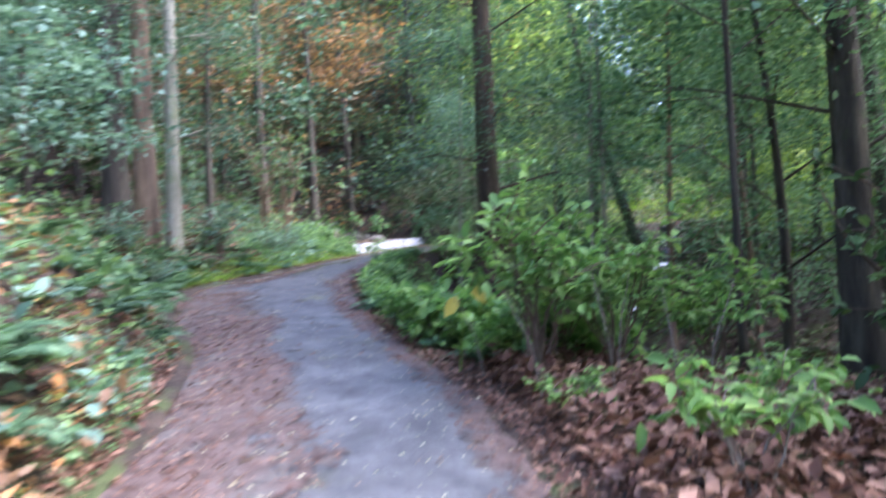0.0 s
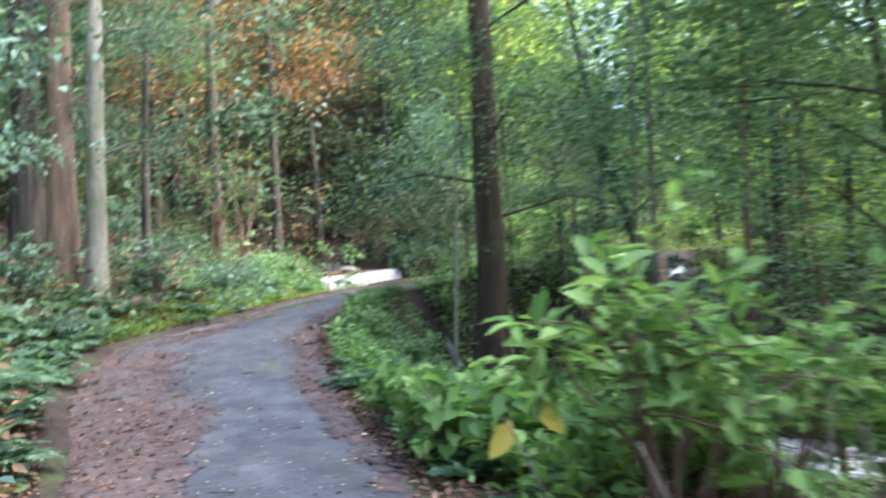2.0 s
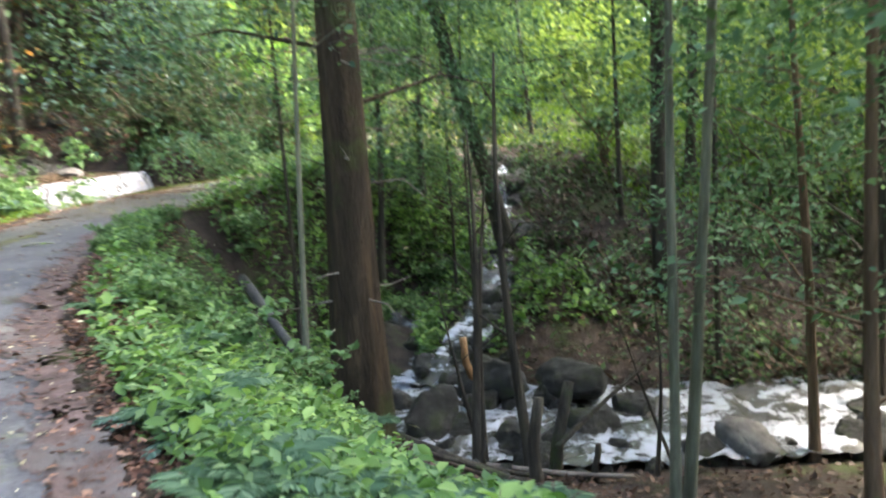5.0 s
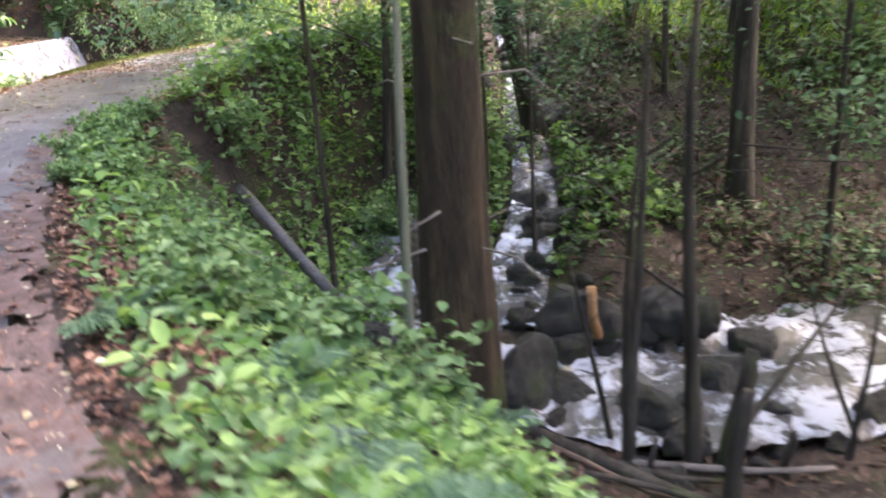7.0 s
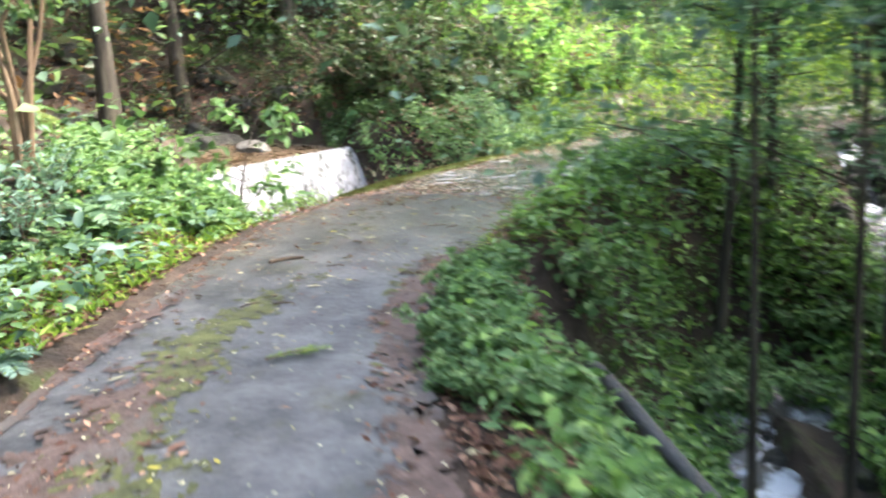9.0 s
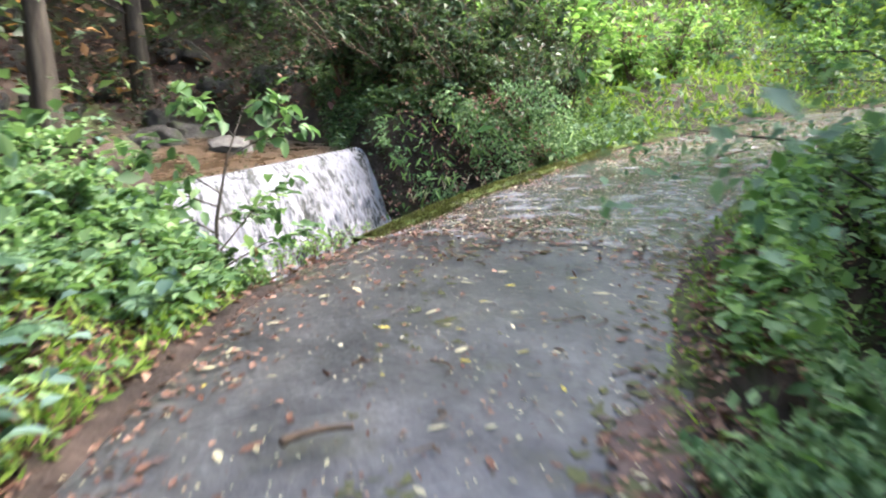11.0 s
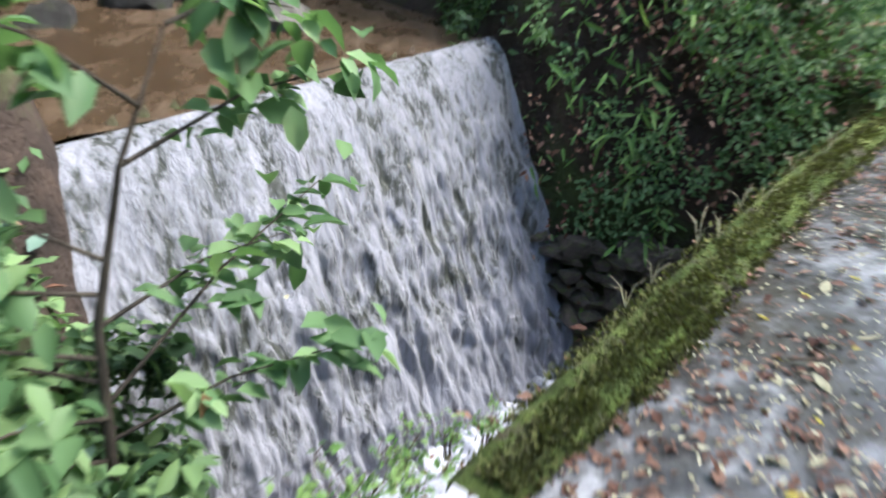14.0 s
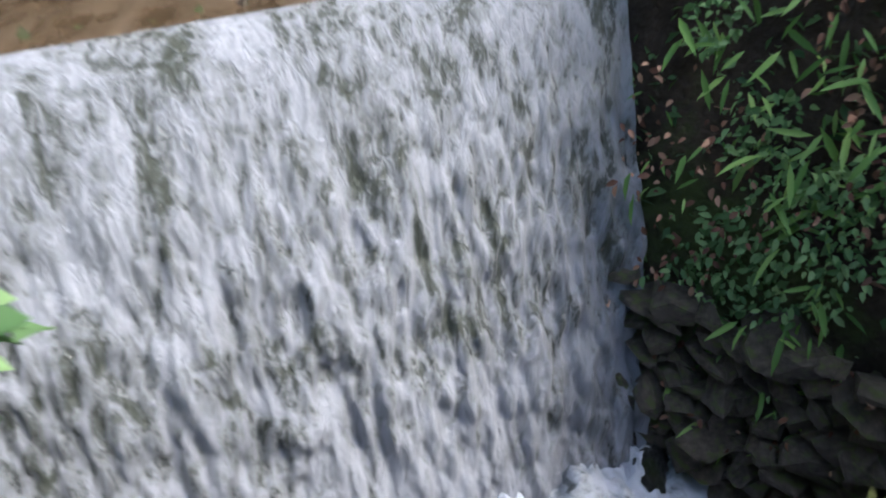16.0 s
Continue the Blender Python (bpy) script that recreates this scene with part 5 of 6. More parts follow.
carpet("undergrowth", 30000, (-11, 1.5, 22.5, 34), lambda x, y: brown_slope(x, y) * ~wet(x, y) * (lateral(x, y)[0] > 1) * patchy(x + 2, y, 0.9) * smooth01(y, 23, 25.5), 165, LEAF_DARK, "dark tangled undergrowth on the shaded slope above the brook", 0.11, "undergrowth", 0.8)


def far_bank(x, y):
    o, side, at, _ = lateral(x, y)
    ds, _, ss = near(STREAM_XY, x, y)
    dc = near(CASC, x, y)[0]
    return (side < 0) * (ss > 0) * (ds > 1.0) * (o > 0.1) * (dc > 0.5) * (0.15 + 0.85 * patchy(x + 5, y, 0.9))


carpet("undergrowth", 42000, (2, 13, 9, 22), far_bank, 111, LEAF_DARK, "dark leafy plants on the slope across the stream", 0.09, "undergrowth", 0.35)
carpet("undergrowth", 34000, (1, 20, 8, 24), far_bank, 112, LEAF, "green sprigs on the slope across the stream", 0.12, "undergrowth", 0.5)


def far_litter(x, y):
    o, side, at, _ = lateral(x, y)
    ds, _, ss = near(STREAM_XY, x, y)
    return (side < 0) * (ds > 0.85) * (o > 0.7) * 0.8


carpet("leaf_litter", 60000, (-2, 12, 0, 23), far_litter, 113, DARK_LITTER, "brown leaf litter on the banks of the stream", 0.08, "leaf litter", 0.03, stand=0.3)
carpet("dead_fern", 30000, (2, 12, 10, 22), far_bank, 164, DARK_LITTER, "dead brown fern fronds hanging on the slope across the stream", 0.17, "dead fern", 0.25, stand=0.4, wide=0.28)
carpet("leaf_litter", 28000, (-12, 2, -2, 34), lambda x, y: (lateral(x, y)[0] > 0) * (lateral(x, y)[1] > 0) * ~wet(x, y) * 0.9, 114, LITTER, "brown leaf litter under the trees of the slope", 0.09, "leaf litter", 0.02, stand=0.15)


def road_litter(x, y):
    """Leaves lie thick on the uphill side and along the edges; the wheel track is clear."""
    o, side, at, f = lateral(x, y)
    wob = 0.22 * np.sin(1.1 * y + 0.5) + 0.15 * np.sin(2.7 * y)
    early = 1 - smooth01(y, 10.5, 14)
    thick = early * smooth01(f, -0.02 + wob * 0.5, 0.3 + wob * 0.5) + smooth01(-f, 0.62, 0.85) * (1 - smooth01(y, 17, 19.5) * 0.6)
    edge_ = smooth01(f, 0.66 - 0.26 * smooth01(y, 15.5, 17.5), 0.9) * (1 - 0.8 * smooth01(y, 20.2, 21))
    mid_patch = 0.85 * np.exp(-((f - 0.3) / 0.2) ** 2) * smooth01(y, 12, 13.5) * (1 - smooth01(y, 14.8, 16.5))
    return (o < 0.15) * np.clip(thick * (0.35 + 0.65 * patchy(x, y, 1.9)) + edge_ * 0.8 + mid_patch + 0.018 + 0.05 * smooth01(y, 17, 20), 0, 1)


def litter_rows(n, box, keep, seed, leaf, mat, name, label):
    X, Y, r = sample(n, box, keep, seed)
    k = len(X)
    lift_ = 0.008 + 0.009 * r.random(k)
    base = np.stack([X, Y, road_height(X, Y) + lift_], 1)
    way = scatter_dirs(k, r, 0.12)
    up = np.tile((0, 0, 1.0), (k, 1)) + 0.28 * r.normal(size=(k, 3))
    le = leaf * (0.45 + 0.9 * r.random(k))
    v, f = chip_rows(base, way, up, le, le * (0.35 + 0.3 * r.random(k)), 0.2)
    return tagged(piece(name, v, f, mat), label, "fallen leaves", kind="stuff")


litter_rows(150000, (-5, 8, -2, 25), road_litter, 120, 0.046, LITTER, "fallen_leaves", "brown and reddish fallen leaves lying on the lane")
litter_rows(9000, (-5, 8, -2, 25), lambda x, y: road_litter(x, y) * 0.25 + 0.012 * (y > 9), 121, 0.06, PALE_LEAF, "fallen_leaves", "pale bleached fallen leaves scattered on the lane")
litter_rows(22000, (-5, 6, 0, 25), lambda x, y: (lateral(x, y)[0] < -0.02) * 0.5, 123, 0.028, PALE_LEAF, "fallen_leaves", "tiny pale leaf specks scattered on the lane")
litter_rows(70000, (-3, 8, 17, 26), lambda x, y: (lateral(x, y)[0] < -0.05) * (0.25 + 0.5 * patchy(x, y, 2.2)) * np.where(1.45 * x + 1.65 * y > 31.6, 1.0, 0.22), 122, 0.028, LITTER, "fallen_leaves", "wet dark leaf crumbs on the concrete crossing")

litter_rows(70000, (-3, 8, 17, 26), lambda x, y: (lateral(x, y)[0] < -0.05) * (0.15 + 0.6 * patchy(x, y, 2.6)) * np.where(1.45 * x + 1.65 * y > 31.6, 1.0, 0.14), 124, 0.022, PALE_LEAF, "fallen_leaves", "pale wet leaf crumbs on the concrete crossing")

def seam(x, y):
    """Where leaves gather along the near edge of the crossing."""
    return (lateral(x, y)[0] < -0.03) * np.exp(-((1.45 * x + 1.65 * y - 31.6 + 0.35 * np.sin(5 * x)) / 0.75) ** 2)


litter_rows(9000, (-2.5, 2.5, 17.5, 21.5), seam, 125, 0.045, LITTER, "fallen_leaves", "brown leaves gathered along the edge of the concrete")
litter_rows(3000, (-2.5, 2.5, 17.5, 21.5), seam, 126, 0.04, PALE_LEAF, "fallen_leaves", "pale leaves gathered along the edge of the concrete")

# ---- trodden litter on the lane ----
def litter_bed():
    """A thin uneven crust of leaf mould, with ragged edges."""
    r = np.random.default_rng(8)
    c = 0.036
    xs, ys = np.arange(-5.2, 3, c), np.arange(-2, 21, c)
    X, Y = np.meshgrid(xs, ys)
    base = (np.abs(lateral(X, Y)[3]) < 0.95) * road_litter(X, Y) * (1 - smooth01(Y, 16.5, 18.0))
    rag = 0.12 * np.sin(9 * X + 4 * Y) * np.sin(11 * Y - 5 * X) + 0.1 * r.normal(size=X.shape)
    keep = (base + rag * (base > 0.05))[:-1, :-1] > 0.27
    n = X.shape[1]
    iy, ix = np.nonzero(keep)
    q = np.stack([iy * n + ix, iy * n + ix + 1, (iy + 1) * n + ix + 1, (iy + 1) * n + ix], 1)
    used, inv = np.unique(q, return_inverse=True)
    px = X.ravel()[used] + r.normal(0, 0.012, len(used))
    py = Y.ravel()[used] + r.normal(0, 0.012, len(used))
    pz = road_height(px, py) + 0.007 + 0.004 * np.sin(13 * px) * np.sin(15 * py) + 0.002 * r.random(len(used))
    return tagged(piece("trodden_litter", np.stack([px, py, pz], 1), inv.reshape(-1, 4), LITTER_BED), "trodden brown leaf mould covering the sides of the lane", "leaf litter", kind="stuff")


litter_bed()

def moss_film():
    """Thin speckled moss along the crown of the lane, where no wheel runs."""
    r = np.random.default_rng(18)
    c = 0.03
    X, Y = np.meshgrid(np.arange(-4.6, 1.5, c), np.arange(10.5, 20.5, c))
    o, side, at, f = lateral(X, Y)
    band = np.exp(-((f - 0.08 - 0.12 * np.sin(1.7 * Y)) / 0.2) ** 2) * smooth01(Y, 13.4, 14.6) * (1 - 0.75 * smooth01(Y, 16.6, 17.6))
    band = np.maximum(band, 0.6 * smooth01(-f, 0.55, 0.8) * smooth01(Y, 15, 16.5))
    grain = 0.3 * patchy(X, Y, 2.3) + 0.22 * np.sin(23 * X + 9 * Y) * np.sin(19 * Y - 13 * X) + 0.2 * r.normal(size=X.shape)
    keep = ((band > 0.12) * (o < -0.05) * (band * 0.75 + grain))[:-1, :-1] > 0.74
    n = X.shape[1]
    iy, ix = np.nonzero(keep)
    q = np.stack([iy * n + ix, iy * n + ix + 1, (iy + 1) * n + ix + 1, (iy + 1) * n + ix], 1)
    used, inv = np.unique(q, return_inverse=True)
    px = X.ravel()[used] + r.normal(0, 0.011, len(used))
    py = Y.ravel()[used] + r.normal(0, 0.011, len(used))
    pz = road_height(px, py) + 0.005 + 0.003 * r.random(len(used))
    return tagged(piece("moss_film", np.stack([px, py, pz], 1), inv.reshape(-1, 4), MOSS_FILM), "thin yellow-green moss speckling the middle of the lane", "moss", kind="stuff")


moss_film()

# ---- leafy depth of the wood ----
def thicket(name, n, box, keep, seed, mat, label, leaf, tall, low=0.3):
    """Leaf sprays that fill the wood in clumps, with gaps between."""
    X, Y, r = sample(n // 14, box, keep, seed)
    k = len(X)
    Z = terrain(X, Y) + low + tall * r.random(k)
    c = np.repeat(np.stack([X, Y, Z], 1), 14, 0)
    m = len(c)
    pos = c + r.normal(size=(m, 3)) * np.array((0.5, 0.5, 0.22))
    way = scatter_dirs(m, r, 0.45)
    up = np.tile((0, 0, 1.0), (m, 1)) + 0.4 * r.normal(size=(m, 3))
    le = leaf * (0.5 + 0.9 * r.random(m))
    v, f = chip_rows(pos, way, up, le, le * 0.55)
    return tagged(piece(name, v, f, mat), label, "foliage", kind="stuff")


def deep_left(x, y):
    o, side, at, _ = lateral(x, y)
    return (side > 0) * smooth01(o, 4.5, 8) * (x < 4) * 1.0


def deep_right(x, y):
    o, side, at, _ = lateral(x, y)
    return (np.hypot(x - 3, y - 15) > 8.5) * (o > 4) * ((side < 0) | (x > 5)) * ~((x > 3) & (x < 14) & (y > 21) & (y < 30)) * 1.0


thicket("wood_foliage", 130000, (-30, 4, 2, 48), lambda x, y: deep_left(x, y) * patchy(x, y, 0.45) * np.where(brown_slope(x, y), 0.34, 1.0), 131, LEAF_DARK, "dark evergreen foliage filling the hillside wood", 0.24, 5.0)
# Orange of the sunlit hillside is painted into these dry leaves.
thicket("wood_foliage", 200000, (-24, 8, 12, 48), lambda x, y: deep_left(x, y) * patchy(x + 9, y, 0.4) * np.where(brown_slope(x, y), 0.4, 1.0), 132, LEAF_RUST, "dry foliage coloured sun-orange filling the hillside wood", 0.22, 6.0)
thicket("wood_foliage", 90000, (-30, 4, -4, 48), lambda x, y: deep_left(x, y) * patchy(x, y + 9, 0.5) * np.where(brown_slope(x, y), 0.22, 1.0), 133, LEAF, "green foliage filling the hillside wood", 0.24, 5.0)
# The sunlight on these far sprays is put into their leaf colour.
thicket("wood_foliage", 260000, (4, 40, -6, 50), lambda x, y: deep_right(x, y) * patchy(x, y, 0.45), 134, LEAF_FAR, "yellow-green foliage coloured as sunlit beyond the stream", 0.26, 7.0)
thicket("wood_foliage", 150000, (4, 40, -6, 50), lambda x, y: deep_right(x, y) * patchy(x + 5, y, 0.4), 135, LEAF, "green foliage of the wood beyond the stream", 0.24, 6.0)

thicket("wood_foliage", 120000, (-2, 24, 30, 48), lambda x, y: patchy(x, y, 0.4) * 1.0, 136, LEAF_FAR, "tall foliage coloured as sunlit at the back of the clearing", 0.28, 11.0)

# ---- plants on the basin's walls ----
def wall_plants(name, n, a, run, inward, z0, z1, seed, mat, label, leaf, deep=0.22, ratio=0.5):
    r = np.random.default_rng(seed)
    f, z = r.random(n), z0 + (z1 - z0) * r.random(n) ** 0.7
    m = patchy(f * 5 + seed, z * 1.6, 2.0) > 0.25 + 0.35 * r.random(n)
    f, z = f[m], z[m]
    k = len(f)
    d = deep * r.random(k) - 0.02
    base = np.stack([a[0] + run[0] * f + inward[0] * d, a[1] + run[1] * f + inward[1] * d, z], 1)
    way = scatter_dirs(k, r, 0.6) + np.array((inward[0], inward[1], -0.7)) * 0.8
    up = np.tile((inward[0], inward[1], 0.8), (k, 1)) + 0.4 * r.normal(size=(k, 3))
    le = leaf * (0.5 + 0.9 * r.random(k))
    v, t = leaf_rows(base, way, up, le, le * ratio)
    return tagged(piece(name, v, t, mat), label, "ivy", kind="stuff")


RIGHT_WALL = ((CREST_B[0] + 0.24, CREST_B[1] - 0.15), (2.05, -0.88), (-0.394, -0.919))
LEFT_WALL = ((CREST_A[0] + 0.2, CREST_A[1] - 0.6), (0.45, -1.7), (0.968, 0.25))
wall_plants("wall_ivy", 9000, *RIGHT_WALL, 0.9, 3.3, 141, COVER, "small-leaved ivy hanging down the basin's stone wall", 0.045)
wall_plants("wall_ivy", 1700, *RIGHT_WALL, 0.65, 3.2, 142, LITTER, "brown dry ferns and leaves on the basin's stone wall", 0.042, 0.3)
wall_plants("wall_ivy", 700, *RIGHT_WALL, 0.6, 3.0, 143, LEAF_BRIGHT, "long green fern leaves hanging on the basin's wall", 0.14, 0.25, 0.16)
wall_plants("wall_ivy", 8000, *LEFT_WALL, 0.7, 1.95, 144, LEAF, "green leaves hanging down the basin's earth bank", 0.085, 0.4)

# ---- fallen leaves that can be counted ----
def single_leaf(seed, mat, label, name="fallen_leaf"):
    r = np.random.default_rng(seed)
    v, f = leaf_rows(np.array([(0.0, 0, 0)]), np.array([(1.0, 0.1, 0)]), np.array([(0.0, 0.05, 1.0)]), np.array([0.11]), np.array([0.04]), 0.03, 0.01)
    return tagged(piece(name, v, f, mat), label, "leaf", "single leaves on the lane")


y_leaf = single_leaf(1, YELLOW, "yellow fallen leaf lying flat on the lane")
o_leaf = single_leaf(2, LITTER, "brown curled fallen leaf lying on the lane")
p_leaf = single_leaf(3, PALE_LEAF, "pale bleached leaf lying on wet asphalt")
lr = np.random.default_rng(77)
spots = [(y_leaf, -0.7, 18.7), (p_leaf, -0.3, 18.4), (o_leaf, -0.55, 19.2), (y_leaf, -0.9, 19.4), (y_leaf, 0.1, 19.0), (y_leaf, -1.6, 17.9), (y_leaf, -1.2, 18.2), (y_leaf, -0.4, 20.3), (y_leaf, -0.15, 20.55), (p_leaf, -1.5, 18.9), (y_leaf, -0.1, 19.6), (o_leaf, 0.3, 19.9), (y_leaf, -2.3, 14.9), (y_leaf, -2.9, 15.5), (p_leaf, -2.0, 16.6), (y_leaf, -2.6, 13.9), (y_leaf, -2.2, 13.3), (o_leaf, -2.4, 15.6), (p_leaf, -1.9, 17.3), (y_leaf, 0.1, 20.9), (y_leaf, -0.55, 20.05), (p_leaf, 0.6, 19.8)]
for i in range(40):
    k = lr.uniform(8.5, 14.5)
    f = lr.uniform(0.1, 0.9)
    q = [np.interp(k, np.arange(len(LEFT)), LEFT[:, c]) * f + np.interp(k, np.arange(len(LEFT)), RIGHT[:, c]) * (1 - f) for c in (0, 1)]
    spots.append(((y_leaf, p_leaf, o_leaf)[i % 3], q[0], q[1]))
for i in range(110):
    k = lr.uniform(10.6, 14.8)
    f = lr.uniform(0.08, 0.92)
    q = [np.interp(k, np.arange(len(LEFT)), LEFT[:, c]) * f + np.interp(k, np.arange(len(LEFT)), RIGHT[:, c]) * (1 - f) for c in (0, 1)]
    spots.append(((y_leaf, p_leaf, p_leaf, o_leaf)[i % 4], q[0], q[1]))
first_use = set()
for ob, x, y in spots:
    m = Matrix.LocRotScale((x, y, float(road_height(np.array([x]), np.array([y]))[0]) + 0.007), Euler((lr.normal(0, 0.06), lr.normal(0, 0.06), lr.uniform(0, 6.28))), [lr.uniform(0.5, 1.15)] * 3)
    if ob.name in first_use:
        copy_thing(ob, m)
    else:
        first_use.add(ob.name)
        ob.matrix_basis = m

# ---- rocks ----
def rock_mesh(seed, mat, sub=3, sharp=0.3):
    """A broken boulder: flats knocked off a ball, then a rough skin."""
    r = np.random.default_rng(seed + 300)
    cuts = [(Vector(n).normalized(), r.uniform(0.5, 0.82)) for n in r.normal(size=(11, 3))]
    bm = bmesh.new()
    bmesh.ops.create_icosphere(bm, subdivisions=sub + 1, radius=1.0)
    o = Vector((seed * 3.7, seed * 1.3, seed * 7.1))
    for v in bm.verts:
        c = v.co.copy()
        for n, d in cuts:
            over = v.co.dot(n) - d
            if over > 0:
                v.co -= n * over * 0.92
        w = noise.noise(c * 0.9 + o) * sharp - abs(noise.noise(c * 2.1 + o)) * 0.16 + noise.noise(c * 4.7 + o) * 0.1 + noise.noise(c * 11 + o) * 0.05
        v.co *= 1 + w
        v.co.z *= 0.78
    for f in bm.faces:
        f.smooth = True
    me = bpy.data.meshes.new("rock")
    bm.to_mesh(me)
    bm.free()
    me.materials.append(mat)
    return me


ROCKS = [rock_mesh(i, ROCK) for i in range(4)]
PALES = [rock_mesh(i + 9, PALE_ROCK) for i in range(2)]
rr_ = np.random.default_rng(15)


def rock(x, y, z, size, kind=None, label="dark wet boulder in the stream", group="boulders in the stream", name="boulder", shape=(1, 1, 1)):
    me = (kind or ROCKS)[int(rr_.integers(0, len(kind or ROCKS)))]
    ob = tagged(new(name, me), label, "boulder", group)
    ob.matrix_basis = Matrix.LocRotScale((x, y, z), Euler((rr_.normal(0, 0.2), rr_.normal(0, 0.2), rr_.uniform(0, 6.28))), [size * s for s in shape])
    return ob


for i in range(46):
    k = rr_.uniform(0.9, 7.2)
    kk = np.arange(len(STREAM_XY))
    x, y = np.interp(k, kk, STREAM_XY[:, 0]), np.interp(k, kk, STREAM_XY[:, 1])
    o = rr_.choice([-1, 1]) * np.interp(k, kk, STREAM_W) * rr_.uniform(0.75, 1.35)
    a = rr_.uniform(0, 6.28)
    x, y = x + math.cos(a) * abs(o), y + math.sin(a) * abs(o)
    q = rr_.uniform(0.12, 0.36)
    rock(x, y, max(spot(x, y), np.interp(k, kk, STREAM_Z) - 0.05) + 0.15 * q, q)
for i in range(40):
    k = rr_.uniform(0.6, 6.8)
    kk = np.arange(len(CASC))
    x, y, z = np.interp(k, kk, CASC[:, 0]), np.interp(k, kk, CASC[:, 1]), np.interp(k, kk, CASC_Z)
    x, y = x + rr_.normal(0, 0.42), y + rr_.normal(0, 0.35)
    q = rr_.uniform(0.12, 0.32)
    rock(x, y, max(spot(x, y), z - 0.1) + 0.02, q, label="dark wet stone beside the small cascade", group="stones of the cascade")
for i in range(16):
    x, y = rr_.uniform(1.5, 3.6), rr_.uniform(12.55, 12.95)
    q = rr_.uniform(0.05, 0.14)
    rock(x, y, spot(x, y) + 0.3 * q, q, label="small wet stone at the edge of the stream", group="stones along the water's edge", name="stone")
rock(1.9, 14.5, -0.5, 0.42, label="large dark boulder splitting the stream", shape=(1.2, 0.9, 1))
rock(2.9, 15.0, -0.4, 0.42, label="large dark boulder splitting the stream", shape=(1.1, 0.9, 1.2))
rock(1.2, 15.8, -0.5, 0.4)
rock(4.6, 12.55, -0.75, 0.4, PALES, "smooth pale boulder at the stream's edge")
rock(3.9, 14.6, -0.45, 0.45)
# stones in the upper brook
for i in range(38):
    v, u = rr_.uniform(1.6, 8.5), rr_.uniform(-0.4, 4.6)
    if v < 2.6 and u > 0.8:
        continue
    x, y, _ = weir_point(u + 0.25 * v * 0.6, -v, 0)
    q = rr_.uniform(0.12, 0.4)
    rock(x, y, spot(x, y) + 0.1 * q + 0.06, q, label="brown wet stone in the shallow brook", group="stones in the upper brook")
pb = weir_point(2.13, -1.5, 0)
rock(pb[0], pb[1], CREST_Z + 0.16, 0.33, PALES, "broad pale boulder in the brook above the weir", "", shape=(1.5, 0.9, 0.75))

# ---- stones of the basin's wall ----
def chunk_mesh(seed):
    """An angular broken stone."""
    r = np.random.default_rng(seed)
    bm = bmesh.new()
    for p in r.normal(size=(13, 3)):
        bm.verts.new(p / np.linalg.norm(p) * (0.8 + 0.35 * r.random()))
    bmesh.ops.convex_hull(bm, input=bm.verts[:])
    me = bpy.data.meshes.new("stone")
    bm.to_mesh(me)
    bm.free()
    me.materials.append(RUBBLE)
    return me


CHUNKS = [chunk_mesh(i + 40) for i in range(5)]
wall_ = tagged(new("stone_wall"), "rough dark stone wall of the basin beside the waterfall", "wall", kind="structure")
for row in range(10):
    for k in range(20):
        f = (k + 0.5 * (row % 2)) / 20
        x, y = CREST_B[0] + 0.28 + 2.0 * f, CREST_B[1] - 0.35 - 0.82 * f
        ob = new("stone", CHUNKS[int(rr_.integers(0, 5))])
        ob.parent = wall_
        q = 0.06 + 0.07 * rr_.random()
        ob.matrix_basis = Matrix.LocRotScale((x + rr_.normal(0, 0.04), y + rr_.normal(0, 0.04), BASE_Z + 0.0 + 0.105 * row), Euler((rr_.normal(0, 0.3), rr_.normal(0, 0.3), rr_.uniform(0, 6.28))), (q * 1.35, q * 1.1, q * 0.8))
rock(CREST_B[0] + 0.62, CREST_B[1] - 0.62, BASE_Z + 0.05, 0.16, label="dark stone splashed at the foot of the waterfall", group="stones in the basin")
rock(CREST_B[0] + 1.2, CREST_B[1] - 1.0, BASE_Z + 0.02, 0.22, label="dark stone splashed at the foot of the waterfall", group="stones in the basin")


def splash():
    """Froth thrown up where the fall meets the basin."""
    V, F = [], []
    nu, nv = 170, 26
    for j in range(nv):
        for i in range(nu):
            u, v = -0.1 + (CREST_W + 0.85) * i / (nu - 1), 0.6 + 0.85 * j / (nv - 1)
            h = math.exp(-((v - 0.86) / 0.2) ** 2) * 0.15 + 0.03
            t_ = 0.5 + 0.6 * noise.noise(Vector((u * 5, v * 5, 2))) + 0.55 * noise.noise(Vector((u * 14, v * 14, 4))) + 0.35 * noise.noise(Vector((u * 34, v * 34, 6)))
            x, y, z = weir_point(u, v, BASE_Z)
            V.append((x, y, BASE_Z - 0.02 + h * t_))
    for j in range(nv - 1):
        for i in range(nu - 1):
            a = j * nu + i
            F.append((a, a + 1, a + nu + 1, a + nu))
    return tagged(piece("foam", V, F, POOL), "white froth thrown up at the foot of the waterfall", "water", kind="structure")


splash()

